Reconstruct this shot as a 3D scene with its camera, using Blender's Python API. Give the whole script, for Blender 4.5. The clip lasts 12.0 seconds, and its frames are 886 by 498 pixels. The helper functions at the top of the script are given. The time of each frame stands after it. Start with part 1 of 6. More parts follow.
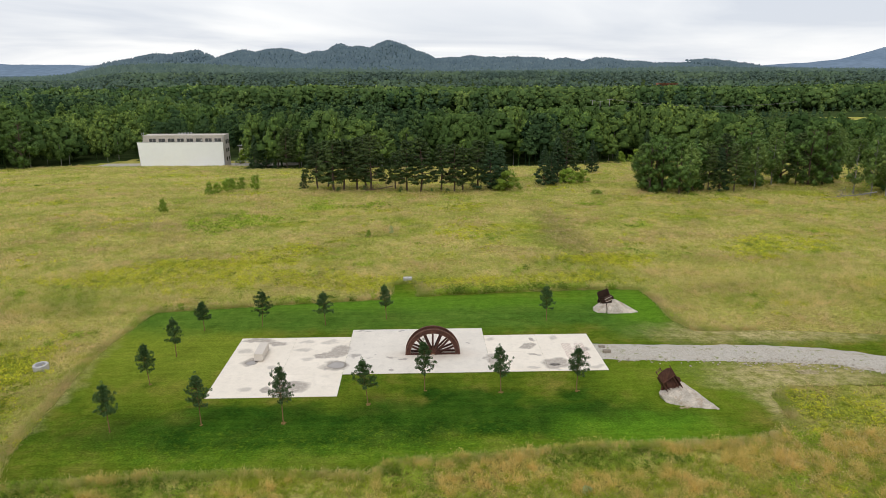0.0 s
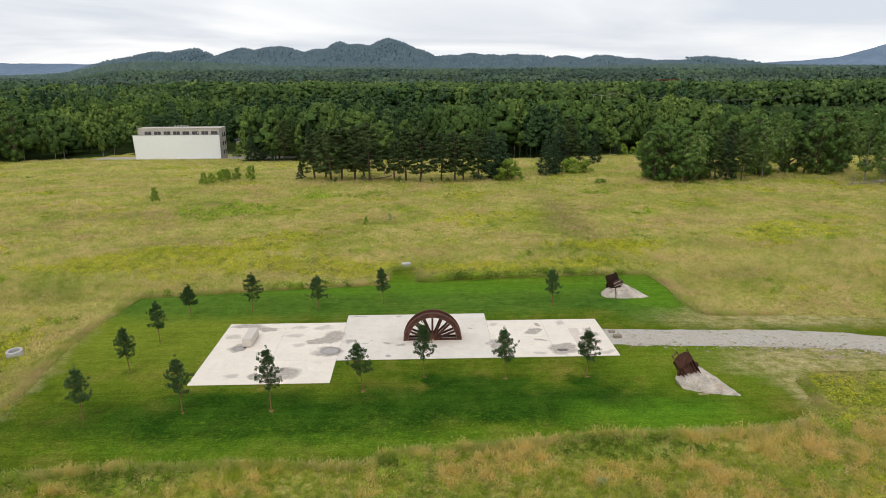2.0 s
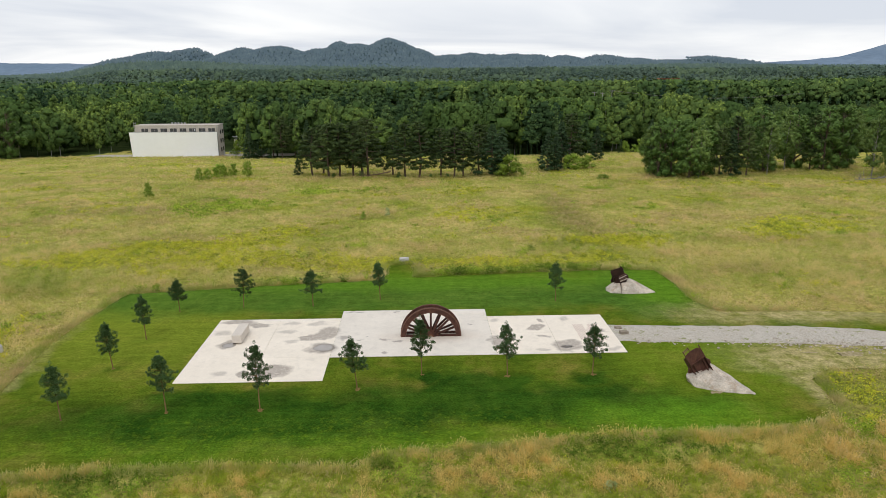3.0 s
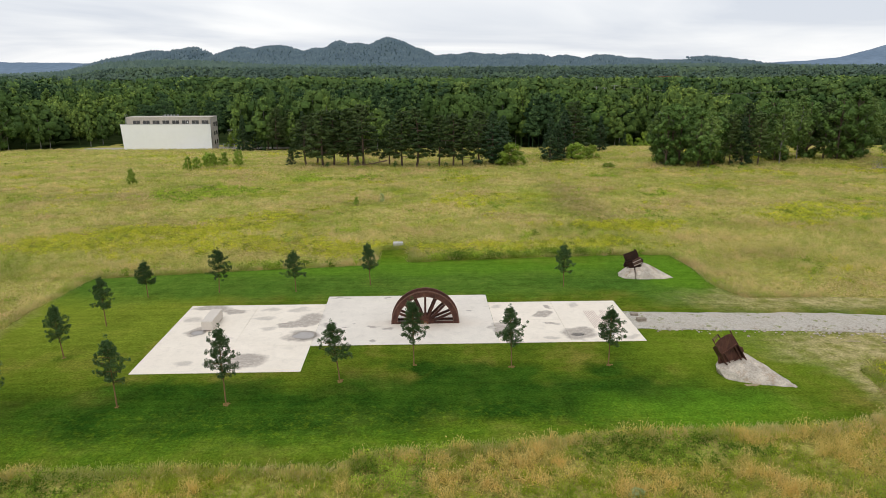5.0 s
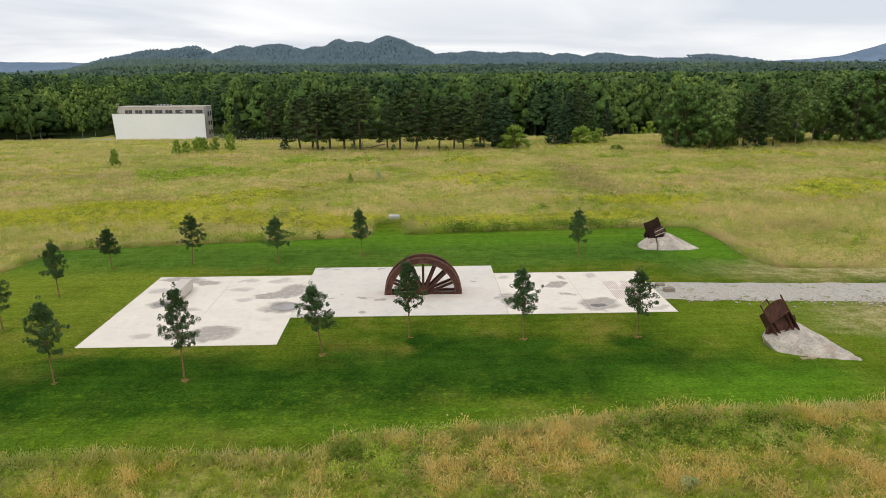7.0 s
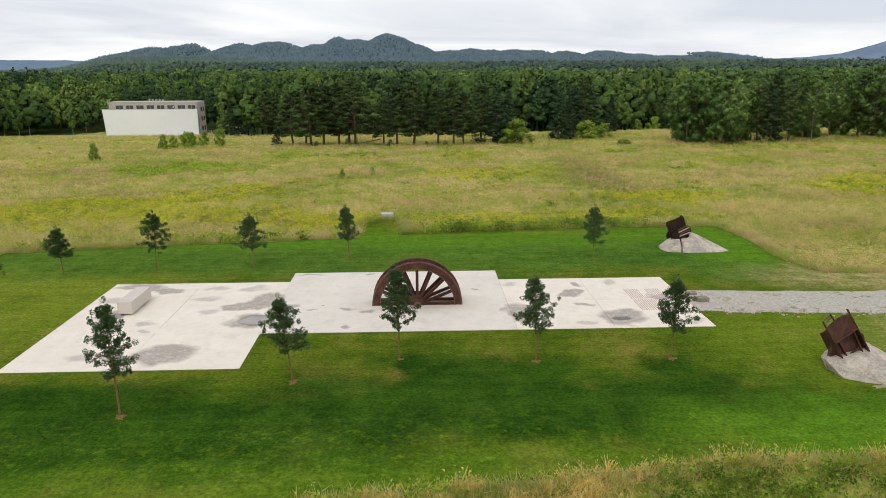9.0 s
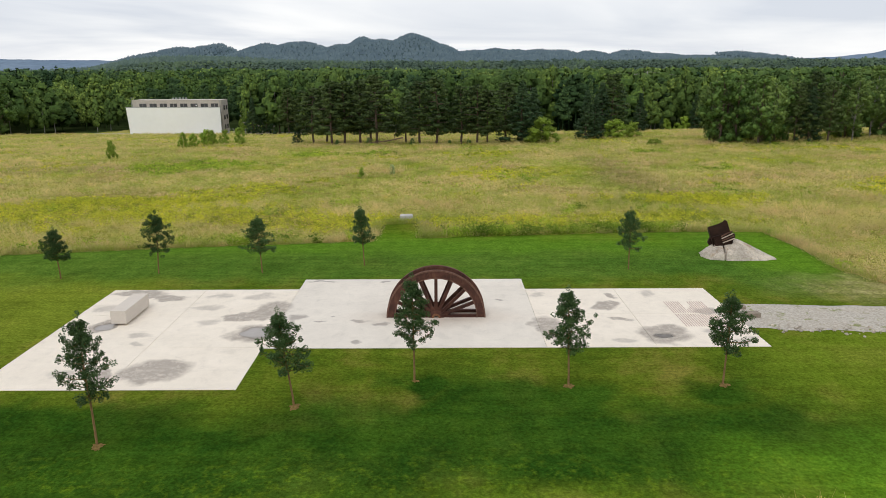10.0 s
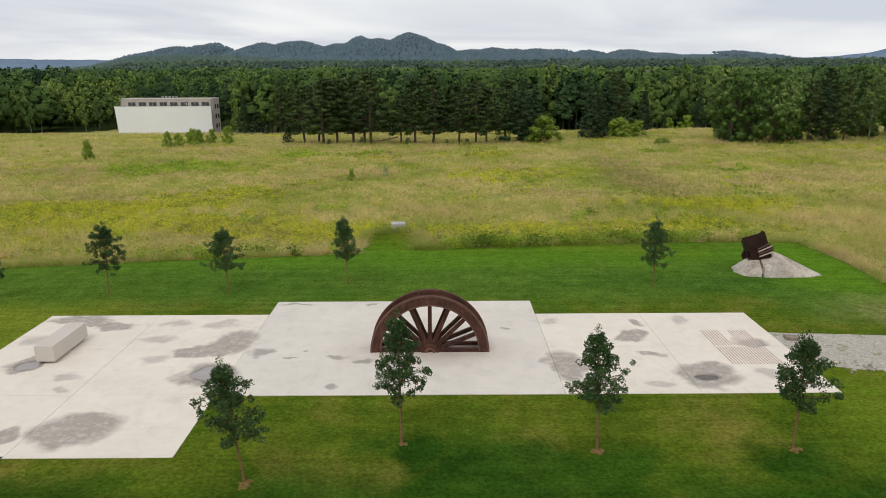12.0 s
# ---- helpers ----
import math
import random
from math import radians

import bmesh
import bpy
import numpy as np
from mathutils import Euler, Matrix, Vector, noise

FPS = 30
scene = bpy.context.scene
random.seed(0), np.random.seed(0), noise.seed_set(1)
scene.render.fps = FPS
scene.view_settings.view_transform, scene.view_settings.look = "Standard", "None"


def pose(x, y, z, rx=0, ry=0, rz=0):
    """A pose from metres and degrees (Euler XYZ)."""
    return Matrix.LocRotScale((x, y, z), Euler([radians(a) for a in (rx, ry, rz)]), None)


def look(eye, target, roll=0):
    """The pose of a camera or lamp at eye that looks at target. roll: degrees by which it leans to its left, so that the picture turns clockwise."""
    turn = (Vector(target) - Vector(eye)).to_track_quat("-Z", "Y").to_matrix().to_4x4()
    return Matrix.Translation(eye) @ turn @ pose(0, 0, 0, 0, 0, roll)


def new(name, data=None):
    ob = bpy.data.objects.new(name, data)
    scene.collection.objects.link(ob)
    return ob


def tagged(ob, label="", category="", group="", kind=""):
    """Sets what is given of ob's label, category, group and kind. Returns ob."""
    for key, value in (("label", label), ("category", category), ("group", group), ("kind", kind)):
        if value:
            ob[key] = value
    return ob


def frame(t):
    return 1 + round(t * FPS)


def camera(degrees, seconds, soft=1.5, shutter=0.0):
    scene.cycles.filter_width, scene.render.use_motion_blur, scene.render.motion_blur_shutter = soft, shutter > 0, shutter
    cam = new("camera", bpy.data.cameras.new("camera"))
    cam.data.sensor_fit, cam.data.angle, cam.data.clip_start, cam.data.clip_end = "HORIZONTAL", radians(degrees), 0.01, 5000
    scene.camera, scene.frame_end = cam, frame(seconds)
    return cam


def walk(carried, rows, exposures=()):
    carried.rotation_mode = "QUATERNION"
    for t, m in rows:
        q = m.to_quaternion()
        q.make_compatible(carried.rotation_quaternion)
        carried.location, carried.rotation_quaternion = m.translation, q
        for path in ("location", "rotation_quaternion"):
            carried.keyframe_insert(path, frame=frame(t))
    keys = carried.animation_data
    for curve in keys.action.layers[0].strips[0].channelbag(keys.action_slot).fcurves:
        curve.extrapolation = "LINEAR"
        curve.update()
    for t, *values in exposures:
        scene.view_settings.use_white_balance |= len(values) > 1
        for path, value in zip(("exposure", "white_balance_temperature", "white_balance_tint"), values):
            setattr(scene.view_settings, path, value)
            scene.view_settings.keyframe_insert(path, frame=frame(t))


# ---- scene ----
cam = camera(65.5, 12.0, soft=0.7)
PATH = [
    (0, (-1.733, 0.029, 19.655), (-1.665, 1.963, 19.153), -0.1),
    (0.5, (-1.701, 0.435, 19.111), (-1.633, 2.369, 18.606), -0.1),
    (1, (-1.692, 1.066, 18.61), (-1.624, 3.0, 18.105), -0.1),
    (1.5, (-1.67, 1.769, 18.099), (-1.601, 3.703, 17.593), -0.1),
    (2, (-1.661, 2.521, 17.634), (-1.593, 4.455, 17.128), -0.2),
    (2.5, (-1.592, 3.401, 17.164), (-1.524, 5.335, 16.658), -0.2),
    (3, (-1.526, 4.31, 16.648), (-1.458, 6.244, 16.142), -0.2),
    (5, (-1.171, 8.52, 14.137), (-1.102, 10.454, 13.632), -0.1),
    (5.5, (-1.135, 9.568, 13.46), (-1.065, 11.502, 12.956), -0.1),
    (6, (-1.124, 10.697, 12.678), (-1.054, 12.632, 12.174), -0.2),
    (6.5, (-1.079, 11.807, 11.812), (-1.009, 13.741, 11.308), -0.2),
    (7, (-1.023, 12.726, 10.995), (-0.955, 14.66, 10.489), -0.2),
    (9, (-0.751, 17.427, 9.992), (-0.682, 19.36, 9.481), -0.2),
    (9.5, (-0.686, 18.781, 9.773), (-0.65, 20.714, 9.262), -0.2),
    (10, (-0.616, 20.093, 9.58), (-0.613, 22.026, 9.069), -0.2),
    (10.5, (-0.589, 21.319, 9.398), (-0.583, 23.252, 8.887), -0.2),
    (11, (-0.567, 22.512, 9.26), (-0.56, 24.445, 8.749), -0.2),
    (11.5, (-0.555, 23.618, 9.142), (-0.546, 25.552, 8.63), -0.2),
    (12, (-0.528, 24.711, 9.077), (-0.518, 26.644, 8.565), -0.2),
]
walk(cam, [(t, look(eye, target, roll)) for t, eye, target, roll in PATH], exposures=[(0, -0.03), (9, -0.04), (10.5, -0.06), (11.2, -0.11), (12, -0.20)])

# ---- sky and sun: a bright overcast day ----
world = bpy.data.worlds.new("overcast_sky")
scene.world = world
world.use_nodes = True
SUN_ELEV, SUN_TURN = radians(52), radians(205)
CLOUD = 0.92


def build_sky():
    nt = world.node_tree
    nt.nodes.clear()
    n, l = nt.nodes.new, nt.links.new
    out, bg = n("ShaderNodeOutputWorld"), n("ShaderNodeBackground")
    sky = n("ShaderNodeTexSky")
    sky.sky_type, sky.sun_disc, sky.sun_elevation, sky.sun_rotation = "NISHITA", False, SUN_ELEV, SUN_TURN
    dim = n("ShaderNodeVectorMath")
    dim.operation = "SCALE"
    dim.inputs["Scale"].default_value = 0.1
    l(sky.outputs[0], dim.inputs[0])
    co, sep = n("ShaderNodeTexCoord"), n("ShaderNodeSeparateXYZ")
    l(co.outputs["Generated"], sep.inputs[0])
    up = n("ShaderNodeMath")
    up.operation = "ADD"
    l(sep.outputs["Z"], up.inputs[0])
    up.inputs[1].default_value = 0.09
    flat = n("ShaderNodeVectorMath")
    flat.operation = "DIVIDE"
    comb = n("ShaderNodeCombineXYZ")
    for k in "XYZ":
        l(up.outputs[0], comb.inputs[k])
    l(co.outputs["Generated"], flat.inputs[0])
    l(comb.outputs[0], flat.inputs[1])
    cloud = n("ShaderNodeTexNoise")
    cloud.inputs["Scale"].default_value, cloud.inputs["Detail"].default_value, cloud.inputs["Roughness"].default_value = 0.30, 5, 0.5
    cloud.inputs["Distortion"].default_value = 0.6
    l(flat.outputs[0], cloud.inputs["Vector"])
    ramp = n("ShaderNodeValToRGB")
    e = ramp.color_ramp.elements
    e[0].position, e[0].color = 0.36, (0.75, 0.79, 0.87, 1)
    e[1].position, e[1].color = 0.62, (1.10, 1.10, 1.10, 1)
    l(cloud.outputs["Fac"], ramp.inputs[0])
    mix = n("ShaderNodeMixRGB")
    mix.inputs[0].default_value = CLOUD
    l(dim.outputs[0], mix.inputs[1])
    l(ramp.outputs[0], mix.inputs[2])
    l(mix.outputs[0], bg.inputs["Color"])
    bg.inputs["Strength"].default_value = 1.0
    l(bg.outputs[0], out.inputs[0])


build_sky()
sun = new("sun", bpy.data.lights.new("sun", "SUN"))
sun.data.energy, sun.data.angle, sun.data.color = 0.9, radians(25), (1.0, 0.96, 0.9)
sun.matrix_world = look((30 * math.sin(SUN_TURN), 30 * math.cos(SUN_TURN), 38), (0, 0, 0))

# ---- materials ----


class Nodes:
    """A small helper to wire a node material."""

    def __init__(self, name):
        self.mat = bpy.data.materials.new(name)
        self.mat.use_nodes = True
        self.nt = self.mat.node_tree
        self.bsdf = self.nt.nodes["Principled BSDF"]
        self.pos = self.node("ShaderNodeNewGeometry").outputs["Position"]

    def node(self, kind, **props):
        nd = self.nt.nodes.new(kind)
        if "operation" in props:
            nd.operation = props["operation"]
        if "blend_type" in props:
            nd.blend_type = props["blend_type"]
        if "attribute_name" in props:
            nd.attribute_name = props["attribute_name"]
        if "interpolation_type" in props:
            nd.interpolation_type = props["interpolation_type"]
        return nd

    def put(self, socket, value):
        if isinstance(value, bpy.types.NodeSocket):
            self.nt.links.new(value, socket)
        elif isinstance(value, (tuple, list)) and len(value) == 3 and len(socket.default_value) == 4:
            socket.default_value = (*value, 1)
        else:
            socket.default_value = value

    def noise(self, scale, detail=4.0, rough=0.55, warp=0.0, stretch=None, at=None):
        v = at or self.pos
        if stretch:
            m = self.node("ShaderNodeVectorMath", operation="MULTIPLY")
            self.put(m.inputs[0], v)
            m.inputs[1].default_value = stretch
            v = m.outputs[0]
        t = self.node("ShaderNodeTexNoise")
        self.put(t.inputs["Vector"], v)
        t.inputs["Scale"].default_value, t.inputs["Detail"].default_value = scale, detail
        t.inputs["Roughness"].default_value, t.inputs["Distortion"].default_value = rough, warp
        return t.outputs["Fac"]

    def ramp(self, fac, stops):
        r = self.node("ShaderNodeValToRGB")
        e = r.color_ramp.elements
        while len(e) < len(stops):
            e.new(0.5)
        for el, (p, c) in zip(e, stops):
            el.position = p
            el.color = (*c, 1) if isinstance(c, tuple) else (c, c, c, 1)
        self.put(r.inputs[0], fac)
        return r.outputs[0]

    def mix(self, fac, a, b, kind="MIX"):
        m = self.node("ShaderNodeMixRGB", blend_type=kind)
        self.put(m.inputs[0], fac)
        self.put(m.inputs[1], a)
        self.put(m.inputs[2], b)
        return m.outputs[0]

    def math(self, op, a, b=0.0):
        m = self.node("ShaderNodeMath", operation=op)
        self.put(m.inputs[0], a)
        self.put(m.inputs[1], b)
        return m.outputs[0]

    def spot(self, cx, cy, rx, ry, at, soft=0.45):
        """1 inside an ellipse on the ground, falling to 0 outside."""
        d = self.node("ShaderNodeVectorMath", operation="SUBTRACT")
        self.put(d.inputs[0], at)
        d.inputs[1].default_value = (cx, cy, 0)
        q = self.node("ShaderNodeVectorMath", operation="MULTIPLY")
        self.put(q.inputs[0], d.outputs[0])
        q.inputs[1].default_value = (1 / rx, 1 / ry, 0)
        n = self.node("ShaderNodeVectorMath", operation="LENGTH")
        self.put(n.inputs[0], q.outputs[0])
        r = self.node("ShaderNodeMapRange", interpolation_type="SMOOTHSTEP")
        self.put(r.inputs[0], n.outputs["Value"])
        r.inputs[1].default_value, r.inputs[2].default_value = 1 + soft, 1 - soft
        return r.outputs[0]

    def warped(self, amount, scale):
        t = self.node("ShaderNodeTexNoise")
        self.put(t.inputs["Vector"], self.pos)
        t.inputs["Scale"].default_value, t.inputs["Detail"].default_value = scale, 4
        c = self.node("ShaderNodeVectorMath", operation="SUBTRACT")
        self.put(c.inputs[0], t.outputs["Color"])
        c.inputs[1].default_value = (0.5, 0.5, 0.5)
        m = self.node("ShaderNodeVectorMath", operation="SCALE")
        self.put(m.inputs[0], c.outputs[0])
        m.inputs["Scale"].default_value = amount
        a = self.node("ShaderNodeVectorMath", operation="ADD")
        self.put(a.inputs[0], self.pos)
        self.put(a.inputs[1], m.outputs[0])
        return a.outputs[0]

    def done(self, color, rough=0.85, bump=None, depth=0.02, strength=0.6, metal=0.0, spec=0.3, through_light=0.0):
        self.put(self.bsdf.inputs["Base Color"], color)
        self.put(self.bsdf.inputs["Roughness"], rough)
        self.put(self.bsdf.inputs["Metallic"], metal)
        self.put(self.bsdf.inputs["Specular IOR Level"], spec)
        if bump is not None:
            b = self.node("ShaderNodeBump")
            b.inputs["Distance"].default_value, b.inputs["Strength"].default_value = depth, strength
            self.put(b.inputs["Height"], bump)
            self.put(self.bsdf.inputs["Normal"], b.outputs[0])
        if through_light:
            tr = self.node("ShaderNodeBsdfTranslucent")
            self.put(tr.inputs[0], color)
            mx = self.node("ShaderNodeMixShader")
            mx.inputs[0].default_value = through_light
            self.put(mx.inputs[1], self.bsdf.outputs[0])
            self.put(mx.inputs[2], tr.outputs[0])
            self.put(self.nt.nodes["Material Output"].inputs[0], mx.outputs[0])
        return self.mat


def island(k):
    return k.node("ShaderNodeNewGeometry").outputs["Random Per Island"]


def leafy(name, dark, mid, light, patch=0.15, rough=0.6, through_light=0.25, tint=None, per_tree=False):
    """Foliage: a colour of its own for each leaf or clump, drifting over the wood."""
    k = Nodes(name)
    c = k.ramp(island(k), [(0.0, dark), (0.55, mid), (1.0, light)])
    big = k.noise(patch, 3, 0.6)
    c = k.mix(k.ramp(big, [(0.38, 0.0), (0.66, 0.65)]), c, tint or light)
    rnd = k.node("ShaderNodeObjectInfo").outputs["Random"]
    c = k.mix(1.0, c, k.ramp(rnd, [(0.0, 0.78), (1.0, 1.12)]), "MULTIPLY")
    if per_tree:
        a = k.node("ShaderNodeAttribute", attribute_name="tint").outputs["Fac"]
        c = k.mix(1.0, c, k.ramp(a, [(0.0, (0.36, 0.45, 0.36)), (0.5, (1.0, 1.0, 0.95)), (1.0, (1.3, 1.2, 1.1))]), "MULTIPLY")
    return k.done(c, rough, spec=0.2, through_light=through_light)


def woods(name, base, tops, fine=1.6, shade_mottle=0.22, spread_tone=1.0):
    """Crowns of a wood: one tone a tree, mottled with painted small shadows between leaf clusters."""
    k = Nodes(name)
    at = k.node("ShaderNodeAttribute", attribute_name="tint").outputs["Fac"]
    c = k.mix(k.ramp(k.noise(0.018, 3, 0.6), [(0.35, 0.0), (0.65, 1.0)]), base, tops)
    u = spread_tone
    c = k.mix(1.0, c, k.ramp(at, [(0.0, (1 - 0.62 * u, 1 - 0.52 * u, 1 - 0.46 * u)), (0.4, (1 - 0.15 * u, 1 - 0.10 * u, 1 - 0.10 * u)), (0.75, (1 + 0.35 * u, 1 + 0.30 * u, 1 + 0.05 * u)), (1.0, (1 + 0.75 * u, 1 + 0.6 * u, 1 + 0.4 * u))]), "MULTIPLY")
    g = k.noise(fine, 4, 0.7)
    c = k.mix(1.0, c, k.ramp(g, [(0.30, 1 - shade_mottle), (0.70, 1 + shade_mottle)]), "MULTIPLY")
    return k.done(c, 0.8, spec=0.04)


def plain(name, a, b, scale, rough=0.8, metal=0.0, bump=0.01, spec=0.3, fine=None, grain=0.15):
    """A surface that wavers between two colours, with a fine grain."""
    k = Nodes(name)
    c = k.ramp(k.noise(scale, 5, 0.6), [(0.3, a), (0.7, b)])
    g = k.noise(fine or scale * 12, 3)
    c = k.mix(1.0, c, k.ramp(g, [(0.25, 1 - grain), (0.75, 1 + 0.7 * grain)]), "MULTIPLY")
    return k.done(c, rough, g, bump, 0.5, metal, spec)


# meadow: tan seed heads over olive green, with drifts of yellow goldenrod
def meadow_colour(k, seed_shift=0.0):
    c = k.ramp(k.noise(0.115, 6, 0.66, 0.5, (1, 0.8, 0)), [(0.30, (0.285, 0.335, 0.085)), (0.43, (0.470, 0.455, 0.145)), (0.55, (0.640, 0.545, 0.255)), (0.68, (0.55, 0.490, 0.190))])
    gold = k.ramp(k.noise(0.11, 6, 0.65, 0.5, (0.7, 1.2, 0)), [(0.56, 0.0), (0.64, 0.6)])
    c = k.mix(gold, c, (0.50, 0.49, 0.060))
    pink = k.ramp(k.noise(0.14, 6, 0.64, 0.3, (0.8, 1.1, 3)), [(0.48, 0.0), (0.62, 0.78)])
    c = k.mix(pink, c, (0.555, 0.425, 0.235))
    rose = k.spot(-38, 92, 9, 3.5, k.warped(9.0, 0.12), 0.6)
    c = k.mix(k.math("MULTIPLY", rose, 0.55), c, (0.40, 0.305, 0.19))
    track = k.math("MULTIPLY", k.spot(16.5, 86, 2.4, 16, k.warped(5.0, 0.2), 0.6), 0.6)
    return k.mix(track, c, (0.34, 0.27, 0.15))


def make_meadow():
    k = Nodes("meadow_sward")
    c = k.mix(1.0, meadow_colour(k), (0.70, 0.75, 0.45), "MULTIPLY")
    g = k.noise(3.0, 8, 0.78)
    c = k.mix(1.0, c, k.ramp(g, [(0.34, 0.42), (0.5, 0.94), (0.66, 1.5)]), "MULTIPLY")
    far = k.noise(0.6, 5, 0.7)
    c = k.mix(1.0, c, k.ramp(far, [(0.3, 0.82), (0.7, 1.15)]), "MULTIPLY")
    return k.done(c, 0.95, g, 0.25, 0.8, spec=0.0)


def make_blades(name, tips, amount, own=None):
    k = Nodes(name)
    c = meadow_colour(k)
    if own:
        c = k.mix(k.ramp(k.noise(0.9, 5, 0.7, 0.4), [(0.36, 0.55), (0.62, 0.95)]), c, k.ramp(k.noise(1.5, 5, 0.7, 0.3), [(0.36, own[0]), (0.62, own[1])]))
    c = k.mix(k.ramp(island(k), [(0.25, 0.0), (1.0, amount)]), c, tips)
    r = k.node("ShaderNodeMath", operation="FRACT")
    k.put(r.inputs[0], k.math("MULTIPLY", island(k), 7.3))
    c = k.mix(1.0, c, k.ramp(r.outputs[0], [(0.0, 0.90), (1.0, 1.12)]), "MULTIPLY")
    a = k.node("ShaderNodeAttribute", attribute_name="tint").outputs["Fac"]
    c = k.mix(1.0, c, k.ramp(a, [(0.0, (0.76, 0.87, 0.68)), (0.5, (1.09, 1.10, 1.04)), (1.0, (1.26, 1.19, 1.20))]), "MULTIPLY")
    return k.done(c, 0.9, spec=0.0, through_light=0.5)


# mown lawn: dark green patches here and there, thin yellowish grass by the slabs
DARK_GREEN = [(-10, 35.4, 11.5, 2.6), (2.0, 36.4, 7.0, 2.2), (-0.8, 37.3, 3.6, 1.9), (-4.5, 36.4, 5.5, 1.5), (1.5, 39.0, 2.4, 1.6), (0.7, 38.4, 2.6, 2.3), (-4, 36.0, 6, 2.0), (4, 36.0, 6.5, 2.0), (3.3, 39.2, 1.4, 1.2), (8.1, 39.4, 1.3, 1.0), (9, 36.6, 5, 1.8), (-19, 46.1, 0.9, 0.7), (-19.3, 41.6, 0.7, 0.5), (-1.5, 39.8, 0.9, 0.7),
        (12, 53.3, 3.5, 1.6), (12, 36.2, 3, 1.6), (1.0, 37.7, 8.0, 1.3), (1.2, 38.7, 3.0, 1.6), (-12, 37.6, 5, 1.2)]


def make_lawn():
    k = Nodes("lawn_grass")
    w = k.warped(3.6, 0.45)
    dry = k.ramp(k.noise(0.35, 5, 0.65, 0.3), [(0.36, (0.066, 0.110, 0.010)), (0.50, (0.098, 0.136, 0.013)), (0.66, (0.165, 0.158, 0.028))])
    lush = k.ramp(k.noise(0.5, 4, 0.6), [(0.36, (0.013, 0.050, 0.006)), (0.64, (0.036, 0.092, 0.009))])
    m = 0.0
    for cx, cy, rx, ry in DARK_GREEN:
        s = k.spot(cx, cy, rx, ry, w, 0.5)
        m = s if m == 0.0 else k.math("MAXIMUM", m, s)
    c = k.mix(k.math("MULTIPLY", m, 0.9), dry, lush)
    c = k.mix(k.math("MULTIPLY", k.spot(-19.5, 49.0, 6.5, 8.0, w, 0.5), 0.75), c, (0.178, 0.225, 0.024))
    c = k.mix(k.math("MULTIPLY", k.spot(15.5, 41, 5.5, 4.5, w, 0.5), 0.55), c, (0.135, 0.205, 0.016))
    back = k.math("MAXIMUM", k.spot(-6, 54.5, 30, 4.2, w, 0.35), k.spot(15, 54.5, 4.2, 6.0, w, 0.4))
    c = k.mix(k.math("MULTIPLY", back, 0.85), c, k.ramp(k.noise(0.4, 4, 0.6), [(0.3, (0.052, 0.122, 0.016)), (0.7, (0.092, 0.168, 0.024))]))
    bright = k.math("MAXIMUM", k.math("MULTIPLY", k.spot(-2, 32.6, 17, 1.2, w, 0.6), 0.45), k.spot(11, 34.8, 4.5, 1.8, w, 0.6))
    bright = k.math("MAXIMUM", bright, k.math("MAXIMUM", k.math("MULTIPLY", k.spot(-2, 58.2, 26, 2.6, w, 0.6), 0.75), k.spot(17, 55.5, 2.6, 4.5, w, 0.6)))
    c = k.mix(k.math("MULTIPLY", bright, 0.75), c, (0.100, 0.212, 0.014))
    tussock = k.math("MULTIPLY", k.ramp(k.noise(2.6, 7, 0.75), [(0.50, 0.0), (0.66, 0.4)]), k.math("MAXIMUM", k.spot(-2, 33.2, 24, 2.4, w, 0.5), 0.18))
    c = k.mix(tussock, c, (0.19, 0.28, 0.016))
    worn = k.math("MAXIMUM", k.spot(23, 41.3, 5.5, 2.4, w, 0.6), k.spot(25, 49.2, 8, 2.2, w, 0.6))
    worn = k.math("MAXIMUM", worn, k.math("MULTIPLY", k.spot(-24.6, 36, 0.8, 12, w, 0.6), 0.4))
    worn = k.math("MAXIMUM", worn, k.spot(20.6, 37.2, 1.8, 3.0, w, 0.6))
    c = k.mix(k.math("MULTIPLY", worn, 0.9), c, k.ramp(k.noise(1.1, 5, 0.7), [(0.36, (0.20, 0.20, 0.05)), (0.62, (0.46, 0.38, 0.19))]))
    stripe = k.noise(1.0, 3, 0.5, 0.0, (0.12, 2.6, 0))
    c = k.mix(1.0, c, k.ramp(stripe, [(0.3, 0.90), (0.7, 1.10)]), "MULTIPLY")
    comb = k.noise(1.0, 5, 0.65, 0.0, (0.6, 7.0, 0))
    c = k.mix(1.0, c, k.ramp(comb, [(0.36, 0.94), (0.64, 1.06)]), "MULTIPLY")
    g = k.noise(9.0, 7, 0.82)
    c = k.mix(1.0, c, k.ramp(g, [(0.37, 0.62), (0.5, 0.99), (0.63, 1.42)]), "MULTIPLY")
    big = k.noise(1.6, 5, 0.75)
    c = k.mix(1.0, c, k.ramp(big, [(0.36, 0.86), (0.64, 1.15)]), "MULTIPLY")
    return k.done(c, 0.95, g, 0.04, 0.6, spec=0.0)


